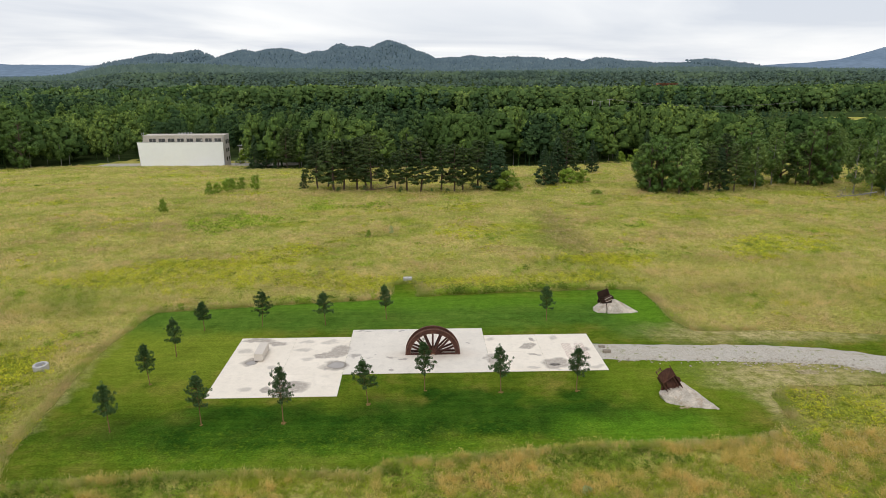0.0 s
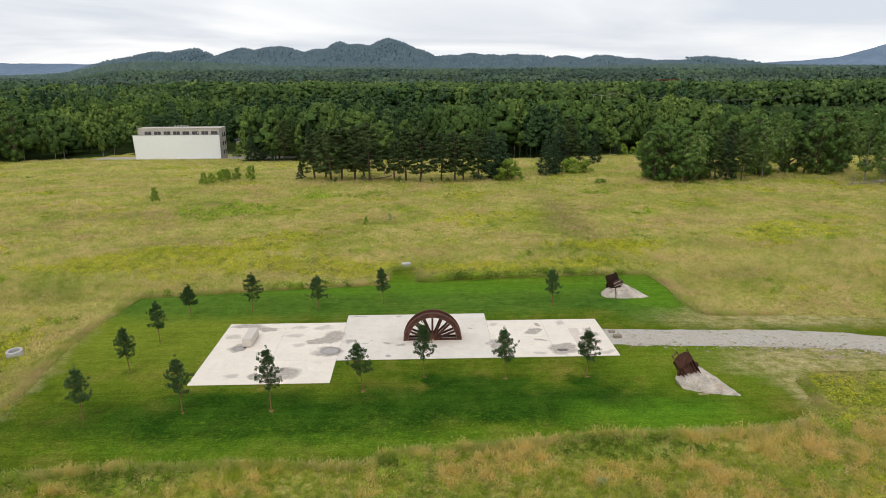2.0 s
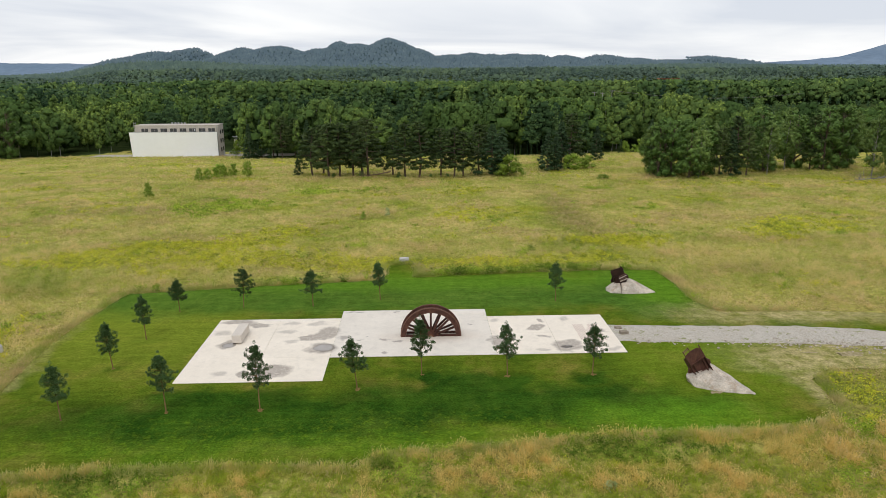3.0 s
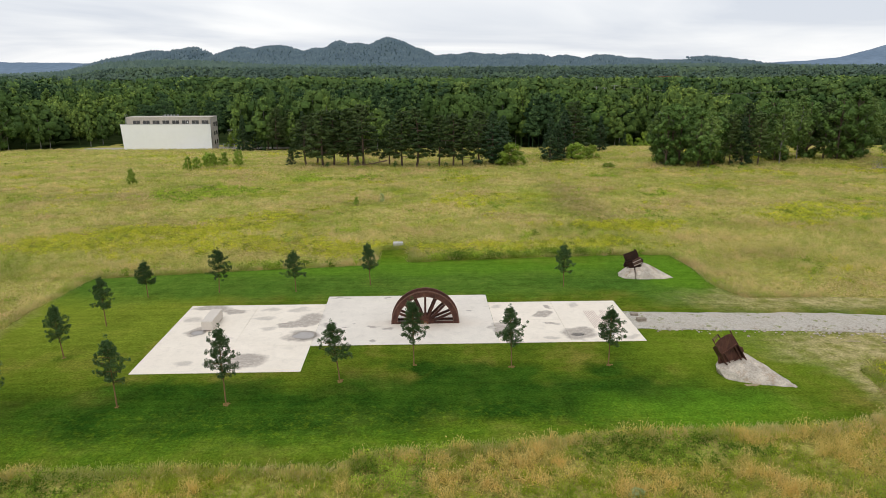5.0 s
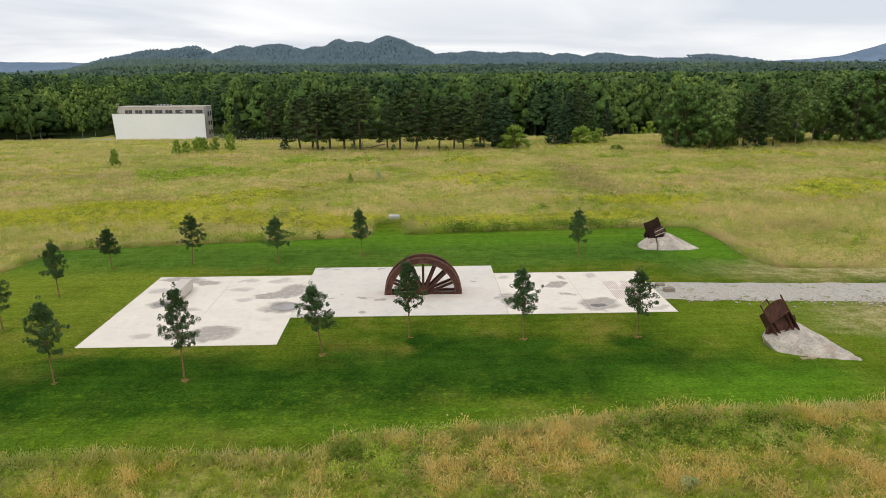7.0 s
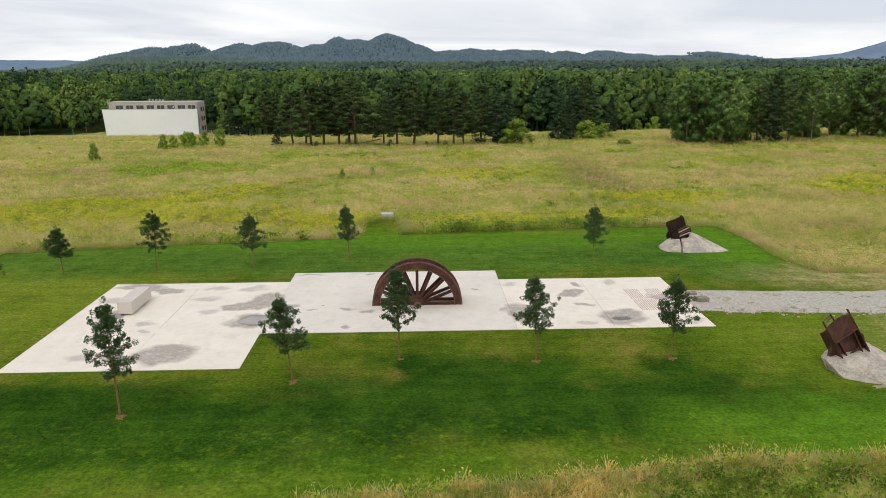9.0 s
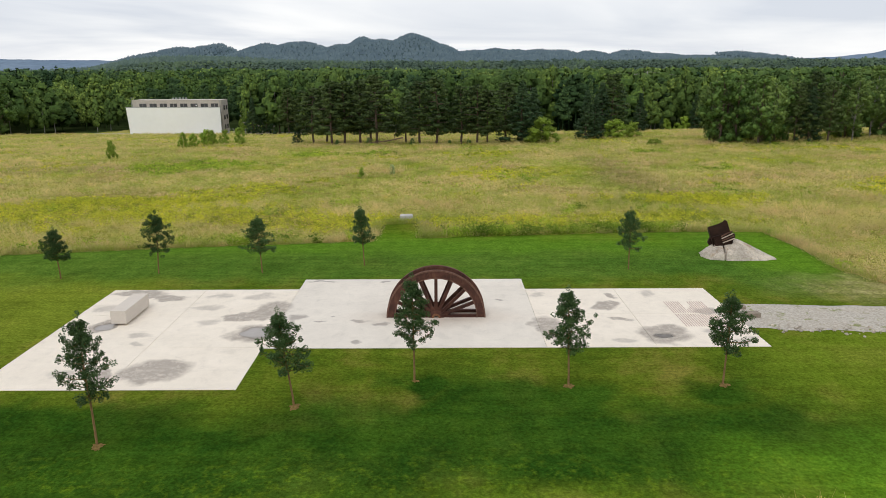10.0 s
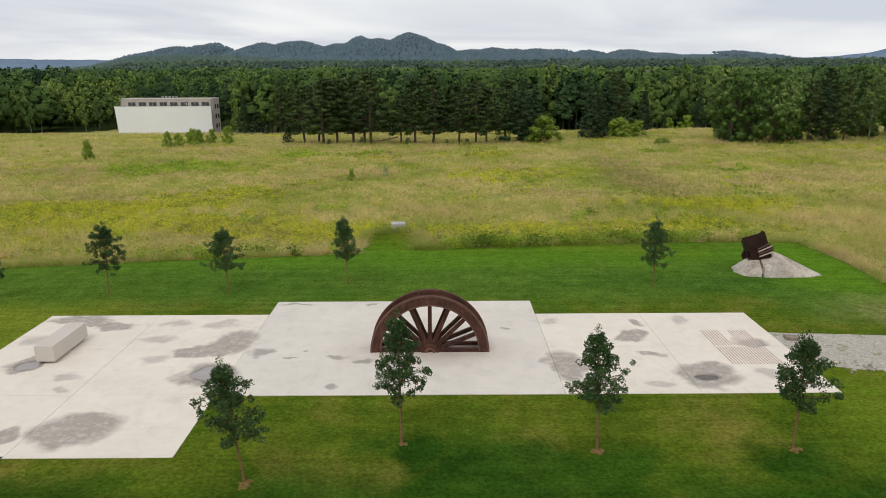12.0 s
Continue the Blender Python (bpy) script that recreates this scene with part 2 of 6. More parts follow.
# pale weathered concrete, with damp stains and puddles
STAINS = [(-13.8, 48.86, 1.1, 0.45), (-12.9, 48.5, 0.6, 0.25), (-12.2, 48.2, 0.6, 0.42), (-13.57, 45.05, 0.62, 0.75), (-10.0, 40.85, 1.05, 0.9), (-11.5, 40.6, 0.4, 0.36), (-7.5, 46.75, 0.8, 0.9), (-8.0, 46.1, 0.7, 0.5), (-8.7, 45.75, 0.55, 0.4), (-7.6, 44.25, 0.85, 0.82),
          (6.72, 48.3, 0.25, 0.42), (6.3, 47.2, 0.6, 0.4), (6.0, 46.95, 0.45, 0.35), (6.3, 45.5, 0.5, 0.27), (3.45, 44.6, 0.6, 1.05), (7.6, 44.0, 0.95, 0.85), (10.0, 46.4, 0.55, 0.35)]
PALE_STAINS = [(-14.5, 46.9, 0.48, 0.5), (-11.9, 44.0, 0.4, 0.2), (-11.6, 43.1, 0.25, 0.2), (-10.3, 47.1, 0.52, 0.3), (-10.2, 48.45, 0.5, 0.32), (-8.5, 48.25, 0.55, 0.42), (-9.7, 45.3, 0.5, 0.34), (-12.9, 40.7, 0.4, 0.3),
               (3.5, 48.45, 0.3, 0.36), (8.25, 48.45, 0.28, 0.45), (6.05, 43.3, 0.32, 0.18), (9.5, 44.0, 0.45, 0.3), (10.3, 43.2, 0.5, 0.3)]
FAINT = [(-6.5, 45.8, 0.3, 0.26), (-3.9, 45.42, 0.36, 0.17), (-3.0, 45.0, 0.24, 0.2), (-3.8, 43.18, 0.17, 0.17), (1.8, 47.9, 0.17, 0.13), (-5.1, 45.95, 0.1, 0.1), (-5.4, 45.3, 0.2, 0.1), (-3.2, 50.4, 0.34, 0.12), (-6.2, 50.65, 0.5, 0.12)]


def make_concrete(name, pale, warm):
    k = Nodes(name)
    w = k.warped(1.35, 0.95)
    c = k.ramp(k.noise(0.5, 6, 0.65), [(0.3, pale), (0.7, warm)])

    def patches(spots, soft):
        m = 0.0
        for cx, cy, rx, ry in spots:
            q = k.spot(cx, cy, rx, ry, w, soft)
            m = q if m == 0.0 else k.math("MAXIMUM", m, q)
        return m

    streak = k.ramp(k.noise(4.0, 7, 0.75, 0.3), [(0.32, 0.45), (0.52, 1.0)])
    c = k.mix(k.math("MULTIPLY", k.math("MULTIPLY", patches(STAINS, 0.22), streak), 0.88), c, (0.352, 0.308, 0.266))
    c = k.mix(k.math("MULTIPLY", k.math("MULTIPLY", patches(PALE_STAINS, 0.45), streak), 0.6), c, (0.395, 0.355, 0.315))
    c = k.mix(k.math("MULTIPLY", patches(FAINT, 0.4), 0.75), c, (0.31, 0.275, 0.245))
    w2 = k.warped(0.35, 2.5)
    rim = k.math("MAXIMUM", k.spot(-7.5, 44.2, 0.68, 0.62, w2, 0.10), k.math("MAXIMUM", k.spot(7.52, 43.72, 0.40, 0.26, w2, 0.15), k.spot(-13.5, 44.8, 0.42, 0.42, w2, 0.12)))
    c = k.mix(k.math("MULTIPLY", rim, 0.7), c, (0.19, 0.165, 0.14))
    rust = k.math("MULTIPLY", k.spot(-0.8, 45.75, 2.6, 0.7, w, 0.8), 0.35)
    c = k.mix(rust, c, (0.50, 0.38, 0.29))
    scuff = k.noise(1.7, 8, 0.78, 0.6)
    c = k.mix(1.0, c, k.ramp(scuff, [(0.30, 0.86), (0.46, 0.98), (0.66, 1.04)]), "MULTIPLY")
    g = k.noise(40, 4, 0.7)
    c = k.mix(1.0, c, k.ramp(g, [(0.3, 0.93), (0.7, 1.05)]), "MULTIPLY")
    return k.done(c, 0.86, g, 0.004, 0.35, spec=0.35)


def make_gravel():
    k = Nodes("grey_gravel")
    v = k.node("ShaderNodeTexVoronoi")
    k.put(v.inputs["Vector"], k.pos)
    v.inputs["Scale"].default_value = 16
    c = k.ramp(v.outputs["Color"], [(0.1, (0.36, 0.33, 0.285)), (0.9, (0.55, 0.51, 0.445))])
    big = k.noise(0.5, 5, 0.65)
    c = k.mix(k.ramp(big, [(0.45, 0.0), (0.7, 0.5)]), c, (0.44, 0.38, 0.31))
    weed = k.ramp(k.noise(1.6, 6, 0.7), [(0.57, 0.0), (0.63, 0.8)])
    c = k.mix(weed, c, (0.19, 0.22, 0.06))
    return k.done(c, 0.95, v.outputs["Distance"], 0.03, 0.6, spec=0.0)


def make_rock():
    """Pale weathered stone: grey and cream patches, brown water marks, pits."""
    k = Nodes("pale_boulder_stone")
    c = k.ramp(k.noise(1.6, 7, 0.7, 0.5), [(0.30, (0.33, 0.285, 0.235)), (0.48, (0.50, 0.445, 0.375)), (0.66, (0.68, 0.60, 0.50))])
    brown = k.ramp(k.noise(2.2, 6, 0.7, 0.8, (1, 1, 0.5)), [(0.54, 0.0), (0.68, 0.65)])
    c = k.mix(brown, c, (0.36, 0.245, 0.155))
    g = k.noise(11, 7, 0.75)
    c = k.mix(1.0, c, k.ramp(g, [(0.32, 0.68), (0.52, 1.0), (0.70, 1.15)]), "MULTIPLY")
    return k.done(c, 0.92, g, 0.05, 0.7, spec=0.2)


def make_rust():
    k = Nodes("rusted_steel")
    c = k.ramp(k.noise(2.2, 6, 0.7), [(0.28, (0.040, 0.017, 0.013)), (0.5, (0.082, 0.032, 0.022)), (0.75, (0.140, 0.058, 0.036))])
    streak = k.noise(5.0, 4, 0.6, 0.2, (2, 2, 0.4))
    c = k.mix(k.ramp(streak, [(0.5, 0.0), (0.75, 0.4)]), c, (0.21, 0.105, 0.065))
    g = k.noise(45, 4, 0.7)
    return k.done(c, 0.72, g, 0.004, 0.5, metal=0.15, spec=0.35)


MEADOW, LAWN = make_meadow(), make_lawn()
BLADES = make_blades("meadow_blades", (0.61, 0.505, 0.26), 0.5)
TALL_BLADES = make_blades("tall_seeding_grass", (0.72, 0.58, 0.23), 0.6, ((0.45, 0.39, 0.085), (0.64, 0.49, 0.155)))
LUSH_BLADES = make_blades("lush_meadow_grass", (0.42, 0.50, 0.04), 0.7, ((0.16, 0.26, 0.020), (0.40, 0.45, 0.045)))
GREEN_BLADES = make_blades("green_blades", (0.345, 0.455, 0.045), 0.85)
GOLDEN = leafy("goldenrod_leaves", (0.31, 0.41, 0.04), (0.50, 0.53, 0.05), (0.72, 0.66, 0.06), 0.6, 0.7, 0.5, (0.50, 0.49, 0.06), True)
WEEDS = leafy("green_weeds", (0.11, 0.20, 0.02), (0.25, 0.37, 0.04), (0.42, 0.53, 0.07), 0.6, 0.7, 0.5, None, True)
PAVING, PLINTH = make_concrete("pale_concrete", (0.755, 0.680, 0.575), (0.835, 0.755, 0.645)), make_concrete("smooth_grey_concrete", (0.675, 0.620, 0.545), (0.755, 0.695, 0.61))
BENCH_CONCRETE = plain("cast_concrete", (0.60, 0.54, 0.475), (0.66, 0.60, 0.53), 0.8, 0.85, 0, 0.001, fine=90)
WATER = plain("shallow_water", (0.30, 0.27, 0.245), (0.36, 0.33, 0.30), 2.0, 0.12, 0, 0.0, 0.5, grain=0.05)
DARK_WATER = plain("muddy_water", (0.075, 0.06, 0.048), (0.12, 0.10, 0.08), 3.0, 0.25, 0, 0.0, 0.4)
UNDER = plain("joint_filler", (0.20, 0.19, 0.18), (0.28, 0.26, 0.24), 3)
GRAVEL, RUST = make_gravel(), make_rust()
# rust of the far tub, darkened to paint in the shade beneath it
SHADED_RUST = plain("shaded_rusted_steel", (0.022, 0.011, 0.009), (0.060, 0.026, 0.018), 3.0, 0.7, 0.15, 0.004, fine=40)
# a lighter rust for rim beads, frame bars and rails
LIGHTER_RUST = plain("lighter_rust_edge", (0.12, 0.062, 0.045), (0.23, 0.125, 0.09), 5, 0.65, 0.2)
HUB_RUST = plain("orange_rust", (0.16, 0.07, 0.035), (0.26, 0.12, 0.06), 6, 0.8, 0.1)
STRIP_RUST = plain("faded_rust", (0.52, 0.40, 0.34), (0.64, 0.53, 0.47), 4, 0.8)
ROCK = make_rock()
STONE = plain("grey_stone", (0.40, 0.39, 0.385), (0.56, 0.54, 0.53), 3, 0.9, 0, 0.01)
BROWN_STONE = plain("brown_grey_stone", (0.19, 0.155, 0.12), (0.33, 0.28, 0.22), 5, 0.9, 0, 0.01)
BARE_EARTH = plain("bare_earth", (0.20, 0.17, 0.075), (0.46, 0.38, 0.25), 3.5, 0.95, 0, 0.01, 0.0)
SOIL = plain("dry_mulch", (0.12, 0.082, 0.028), (0.27, 0.188, 0.072), 9, 0.95, 0, 0.02, 0.0)
BARK = plain("young_bark", (0.19, 0.115, 0.050), (0.28, 0.180, 0.085), 8, 0.95, 0, 0.01, 0.0)
PINE_BARK = plain("pine_bark", (0.075, 0.055, 0.042), (0.15, 0.105, 0.075), 3, 0.9, 0, 0.03)
BIRCH_BARK = plain("birch_bark", (0.14, 0.13, 0.115), (0.36, 0.34, 0.32), 2.5, 0.8, 0, 0.01)
OAK_LEAF = leafy("oak_leaves", (0.030, 0.074, 0.022), (0.062, 0.126, 0.036), (0.165, 0.250, 0.092), 1.6, 0.5, 0.35, (0.088, 0.158, 0.048))
BROAD_LEAF = leafy("broadleaf_crown", (0.058, 0.125, 0.026), (0.102, 0.190, 0.038), (0.175, 0.28, 0.066), 0.10, 0.6, 0.14)
BIRCH_LEAF = leafy("birch_crown", (0.080, 0.150, 0.032), (0.145, 0.232, 0.050), (0.23, 0.32, 0.085), 0.12, 0.6, 0.14)
PINE_LEAF = leafy("pine_needles", (0.022, 0.046, 0.014), (0.052, 0.090, 0.026), (0.115, 0.160, 0.046), 0.12, 0.65, 0.15)
SPRUCE_LEAF = leafy("spruce_needles", (0.020, 0.050, 0.022), (0.038, 0.080, 0.032), (0.075, 0.125, 0.048), 0.12, 0.65, 0.15)
RED_LEAF = leafy("browned_needles", (0.05, 0.035, 0.015), (0.10, 0.065, 0.025), (0.16, 0.10, 0.04), 0.12, 0.7, 0.15)
BUSH_LEAF = leafy("bush_leaves", (0.14, 0.24, 0.022), (0.25, 0.38, 0.040), (0.38, 0.50, 0.075), 0.4, 0.6, 0.25)
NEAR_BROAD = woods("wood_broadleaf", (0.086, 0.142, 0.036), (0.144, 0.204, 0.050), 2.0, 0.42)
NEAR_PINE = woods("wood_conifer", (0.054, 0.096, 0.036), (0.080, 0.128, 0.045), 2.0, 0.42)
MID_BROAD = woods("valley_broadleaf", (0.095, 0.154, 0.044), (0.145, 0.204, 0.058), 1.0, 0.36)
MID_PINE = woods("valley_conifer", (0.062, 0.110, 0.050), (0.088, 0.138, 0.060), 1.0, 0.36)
# far woods and hills: distance haze is painted into these base colours
HAZED_FAR_BROAD = woods("far_broadleaf", (0.106, 0.158, 0.098), (0.136, 0.188, 0.106), 0.2, 0.16, 0.5)
HAZED_FAR_PINE = woods("far_conifer", (0.088, 0.132, 0.104), (0.112, 0.158, 0.114), 0.2, 0.16, 0.5)
HAZED_FOOT_WOOD = woods("foothill_woods", (0.094, 0.140, 0.122), (0.126, 0.176, 0.140), 0.05, 0.16, 0.4)
HAZED_HILL_WOOD = woods("hill_woods", (0.108, 0.156, 0.190), (0.138, 0.188, 0.214), 0.03, 0.14, 0.3)
FLOOR = plain("forest_floor", (0.030, 0.048, 0.016), (0.075, 0.105, 0.034), 0.2, 1.0, 0, 0.0, 0.0)
# hill ground and ridge: blue haze of distance put into the colour
HAZED_HILL_FLOOR = plain("hill_ground", (0.062, 0.098, 0.112), (0.085, 0.125, 0.135), 0.01, 1.0, 0, 0.0, 0.0, fine=0.06)
HAZED_RIDGE = plain("distant_ridge", (0.15, 0.21, 0.285), (0.185, 0.245, 0.32), 0.003, 1.0, 0, 0.0, 0.0, fine=0.03)
RENDER_WALL = plain("weathered_render", (0.47, 0.425, 0.375), (0.56, 0.51, 0.455), 0.3, 0.9)
WHITE_SHEET = plain("white_painted_panel", (0.87, 0.87, 0.875), (0.90, 0.90, 0.905), 0.12, 0.7, 0, 0.0, fine=0.9, grain=0.02)
DARK_GLASS = plain("dark_window_glass", (0.055, 0.055, 0.06), (0.10, 0.10, 0.105), 0.8, 0.25, 0, 0, 0.5)
GREY_METAL = plain("galvanised_metal", (0.30, 0.31, 0.32), (0.44, 0.45, 0.46), 2, 0.5, 0.5, 0.001)
WOOD_POLE = plain("grey_pole", (0.26, 0.25, 0.24), (0.38, 0.37, 0.35), 1.5, 0.9)
DEAD_WOOD = plain("dead_wood", (0.13, 0.085, 0.06), (0.24, 0.17, 0.12), 3, 0.9)


# ---- mesh helpers ----
def soup(name, verts, faces, normals=None):
    """A mesh from arrays of places and of faces with the same number of corners."""
    me = bpy.data.meshes.new(name)
    k = faces.shape[1]
    me.vertices.add(len(verts))
    me.vertices.foreach_set("co", np.ascontiguousarray(verts, dtype=np.float32).ravel())
    me.loops.add(faces.size)
    me.loops.foreach_set("vertex_index", np.ascontiguousarray(faces, dtype=np.int32).ravel())
    me.polygons.add(len(faces))
    me.polygons.foreach_set("loop_start", np.arange(0, faces.size, k, dtype=np.int32))
    me.update(calc_edges=True)
    if normals is not None:
        me.normals_split_custom_set_from_vertices(normals.astype(np.float32))
    return me


def join(pieces):
    """Several (verts, faces) into one."""
    vs, fs, n = [], [], 0
    for v, f in pieces:
        vs.append(v)
        fs.append(f + n)
        n += len(v)
    return np.concatenate(vs), np.concatenate(fs)


def add(name, me, mat, parent=None, label=""):
    if isinstance(me, bmesh.types.BMesh):
        bm, me = me, bpy.data.meshes.new(name)
        bm.to_mesh(me)
        bm.free()
    if mat and not me.materials:
        me.materials.append(mat)
    ob = new(name, me)
    if parent:
        ob.parent = parent
    if label:
        ob["label"] = label
    return ob


def part(name, bm, mat, parent, label=""):
    return add(name, bm, mat, parent, label)


def thing(name, m, label, category, group="", kind=""):
    ob = new(name)
    ob.matrix_basis = m
    ob.empty_display_size = 0.2
    return tagged(ob, label, category, group, kind)


def box(sx, sy, sz, at=(0, 0, 0), bevel=0.0, turn=None):
    """A box by its size and the middle of its base."""
    bm = bmesh.new()
    bmesh.ops.create_cube(bm, size=1.0, matrix=Matrix.Diagonal((sx, sy, sz, 1)))
    if bevel:
        bmesh.ops.bevel(bm, geom=list(bm.edges), offset=bevel, segments=2, profile=0.6, affect="EDGES")
    bmesh.ops.transform(bm, matrix=Matrix.Translation(at) @ (turn or Matrix()) @ Matrix.Translation((0, 0, sz / 2)), verts=bm.verts)
    return bm


def blend_in(bm, other):
    me = bpy.data.meshes.new("tmp")
    other.to_mesh(me)
    other.free()
    bm.from_mesh(me)
    bpy.data.meshes.remove(me)
    return bm


def beam(a, b, w, h, up=(0, -1, 0)):
    """A bar of section w x h from a to b."""
    a, b = Vector(a), Vector(b)
    z = (b - a).normalized()
    y = Vector(up)
    y = (y - y.dot(z) * z).normalized()
    x = y.cross(z)
    m = Matrix((x, y, z)).transposed().to_4x4()
    m.translation = a
    bm = box(w, h, (b - a).length, bevel=min(w, h) * 0.12)
    bmesh.ops.transform(bm, matrix=m, verts=bm.verts)
    return bm


def tube(points, radii, sides=6):
    """A round limb along points, as (verts, quads)."""
    pts = np.array(points, float)
    vs = []
    for i, p in enumerate(pts):
        d = pts[min(i + 1, len(pts) - 1)] - pts[max(i - 1, 0)]
        d = d / (np.linalg.norm(d) + 1e-9)
        a = np.array([1.0, 0, 0]) if abs(d[0]) < 0.8 else np.array([0, 1.0, 0])
        u = np.cross(d, a)
        u /= np.linalg.norm(u)
        w = np.cross(d, u)
        t = np.arange(sides) * 2 * math.pi / sides
        vs.append(p + radii[i] * (np.cos(t)[:, None] * u + np.sin(t)[:, None] * w))
    fs = [[i * sides + j, i * sides + (j + 1) % sides, (i + 1) * sides + (j + 1) % sides, (i + 1) * sides + j] for i in range(len(pts) - 1) for j in range(sides)]
    return np.concatenate(vs), np.array(fs)


def tri_lathe(profile, sides):
    vs = [(r * math.cos(2 * math.pi * j / sides), r * math.sin(2 * math.pi * j / sides), z) for r, z in profile for j in range(sides)]
    fs = []
    for i in range(len(profile) - 1):
        for j in range(sides):
            a, b, c, d = i * sides + j, i * sides + (j + 1) % sides, (i + 1) * sides + (j + 1) % sides, (i + 1) * sides + j
            fs += [(a, b, c), (a, c, d)]
    return np.array(vs, float), np.array(fs)


def leaf_tris(rng, centres, size, out=None, flat=0.0):
    """One bent triangle for each leaf or spray."""
    n = len(centres)
    nrm = rng.normal(size=(n, 3))
    if out is not None:
        nrm = nrm * 0.75 + out * 1.0
    nrm[:, 2] += flat
    nrm /= np.linalg.norm(nrm, axis=1)[:, None] + 1e-9
    a = rng.normal(size=(n, 3))
    u = np.cross(nrm, a)
    u /= np.linalg.norm(u, axis=1)[:, None] + 1e-9
    w = np.cross(nrm, u)
    s = size * rng.uniform(0.65, 1.35, n)[:, None]
    v = np.stack([centres + u * s, centres - 0.5 * u * s + 0.8 * w * s, centres - 0.5 * u * s - 0.8 * w * s], 1).reshape(-1, 3)
    return v, np.arange(3 * n).reshape(-1, 3)


def soft_normals(v, f, way):
    """Turns each triangle's corners so that it faces the way given for it, and spreads that way to the corners."""
    g = np.cross(v[f[:, 1]] - v[f[:, 0]], v[f[:, 2]] - v[f[:, 0]])
    back = (g * way).sum(1) < 0
    f = f.copy()
    f[back] = f[back][:, ::-1]
    n = np.repeat(way / (np.linalg.norm(way, axis=1)[:, None] + 1e-9), 3, 0)
    return f, n


def leaf_quads(rng, centres, size):
    """One pointed, folded leaf of four corners each."""
    n = len(centres)
    nrm = rng.normal(size=(n, 3))
    nrm[:, 2] += 0.7
    nrm /= np.linalg.norm(nrm, axis=1)[:, None]
    u = np.cross(nrm, rng.normal(size=(n, 3)))
    u /= np.linalg.norm(u, axis=1)[:, None] + 1e-9
    w = np.cross(nrm, u)
    s = size * rng.uniform(0.6, 1.3, n)[:, None]
    v = np.stack([centres - u * s, centres + 0.42 * w * s + 0.15 * nrm * s, centres + u * s, centres - 0.42 * w * s + 0.15 * nrm * s], 1).reshape(-1, 3)
    return v, np.arange(4 * n).reshape(-1, 4)


def shell_points(rng, clumps, per):
    """Points on the shells of ball-like clumps (x, y, z, rx, rz), with the ways outwards."""
    c = np.repeat(np.array(clumps, float), per, 0)
    d = rng.normal(size=(len(c), 3))
    d /= np.linalg.norm(d, axis=1)[:, None]
    r = rng.uniform(0.55, 1.05, len(c))[:, None]
    return c[:, :3] + d * r * np.stack([c[:, 3], c[:, 3], c[:, 4]], 1), d


# ---- the land ----
# crests of the wooded range: place across, height, half width
CRESTS = [(-880, 39, 38), (-790, 55, 52), (-690, 66, 60), (-540, 64, 55), (-440, 73, 62), (-375, 53, 45), (-305, 63, 40), (-240, 83, 40), (-180, 77, 40), (-130, 69, 40), (-90, 88, 40), (-40, 77, 40), (15, 56, 40), (95, 44, 50), (165, 48, 48), (235, 43, 45), (300, 46, 45), (365, 43, 45), (455, 41, 50), (575, 44, 60), (680, 32, 60), (790, 27, 55), (870, 38, 22), (908, 38, 25), (945, 33, 22), (1090, 14, 110)]
# lower spurs and rises before it
SPURS = [(-560, 1640, 22, 190, 120), (-250, 1560, 10, 130, 90), (330, 1500, 6, 260, 110), (620, 1640, 13, 210, 110), (930, 1560, 8, 260, 130)]


def smooth(a, b, v):
    t = np.clip((v - a) / (b - a), 0, 1)
    return t * t * (3 - 2 * t)


def ground_z(x, y):
    x, y = np.asarray(x, float), np.asarray(y, float)
    s = np.clip(y - 57, 0, None)
    u = np.clip(y - 205, 0, None)
    z = np.where(y < 205, -0.00034 * s * s, -7.45 - 0.1 * u * np.exp(-u / 25))
    z = z + 0.015 * np.clip(x, -80, 80) * np.clip(s / 68, 0, 1) * (1 - smooth(150, 205, y))
    d = np.hypot(x, y)
    z = z + np.where(y > 0, (14 * smooth(620, 940, d) + 2 * smooth(1500, 2200, d)) * (0.1 + 0.9 * smooth(-0.50, -0.40, x / np.maximum(y, 1.0))), 0)
    crest = np.zeros(np.broadcast(x, y).shape)
    for hx, h, rx in CRESTS:
        crest = crest + (h * np.exp(-0.5 * ((x - hx) / rx) ** 2 - 0.5 * ((y - 2250) / 270) ** 2)) ** 3
    for hx, hy, h, rx, ry in SPURS:
        crest = crest + (h * np.exp(-0.5 * ((x - hx) / rx) ** 2 - 0.5 * ((y - hy) / ry) ** 2)) ** 3
    crest = crest ** (1 / 3)
    gully = np.sin(x / 23 + 2 * np.sin(y / 120)) + 0.7 * np.sin(x / 41 - y / 75 + 1) + 0.5 * np.sin(x / 11 + y / 50)
    return z + crest * (1 + 0.022 * gully) - 0.06


def inside(px, py, poly):
    hit = np.zeros(len(px), bool)
    for (x0, y0), (x1, y1) in zip(poly, poly[1:] + poly[:1]):
        c = (y0 > py) != (y1 > py)
        hit ^= c & (px < (x1 - x0) * (py - y0) / (y1 - y0 + 1e-12) + x0)
    return hit


def spread(n, lo, hi, step):
    v, out = lo, []
    while v < hi:
        out.append(v)
        v += max(step, n * abs(v))
    return out + [hi]


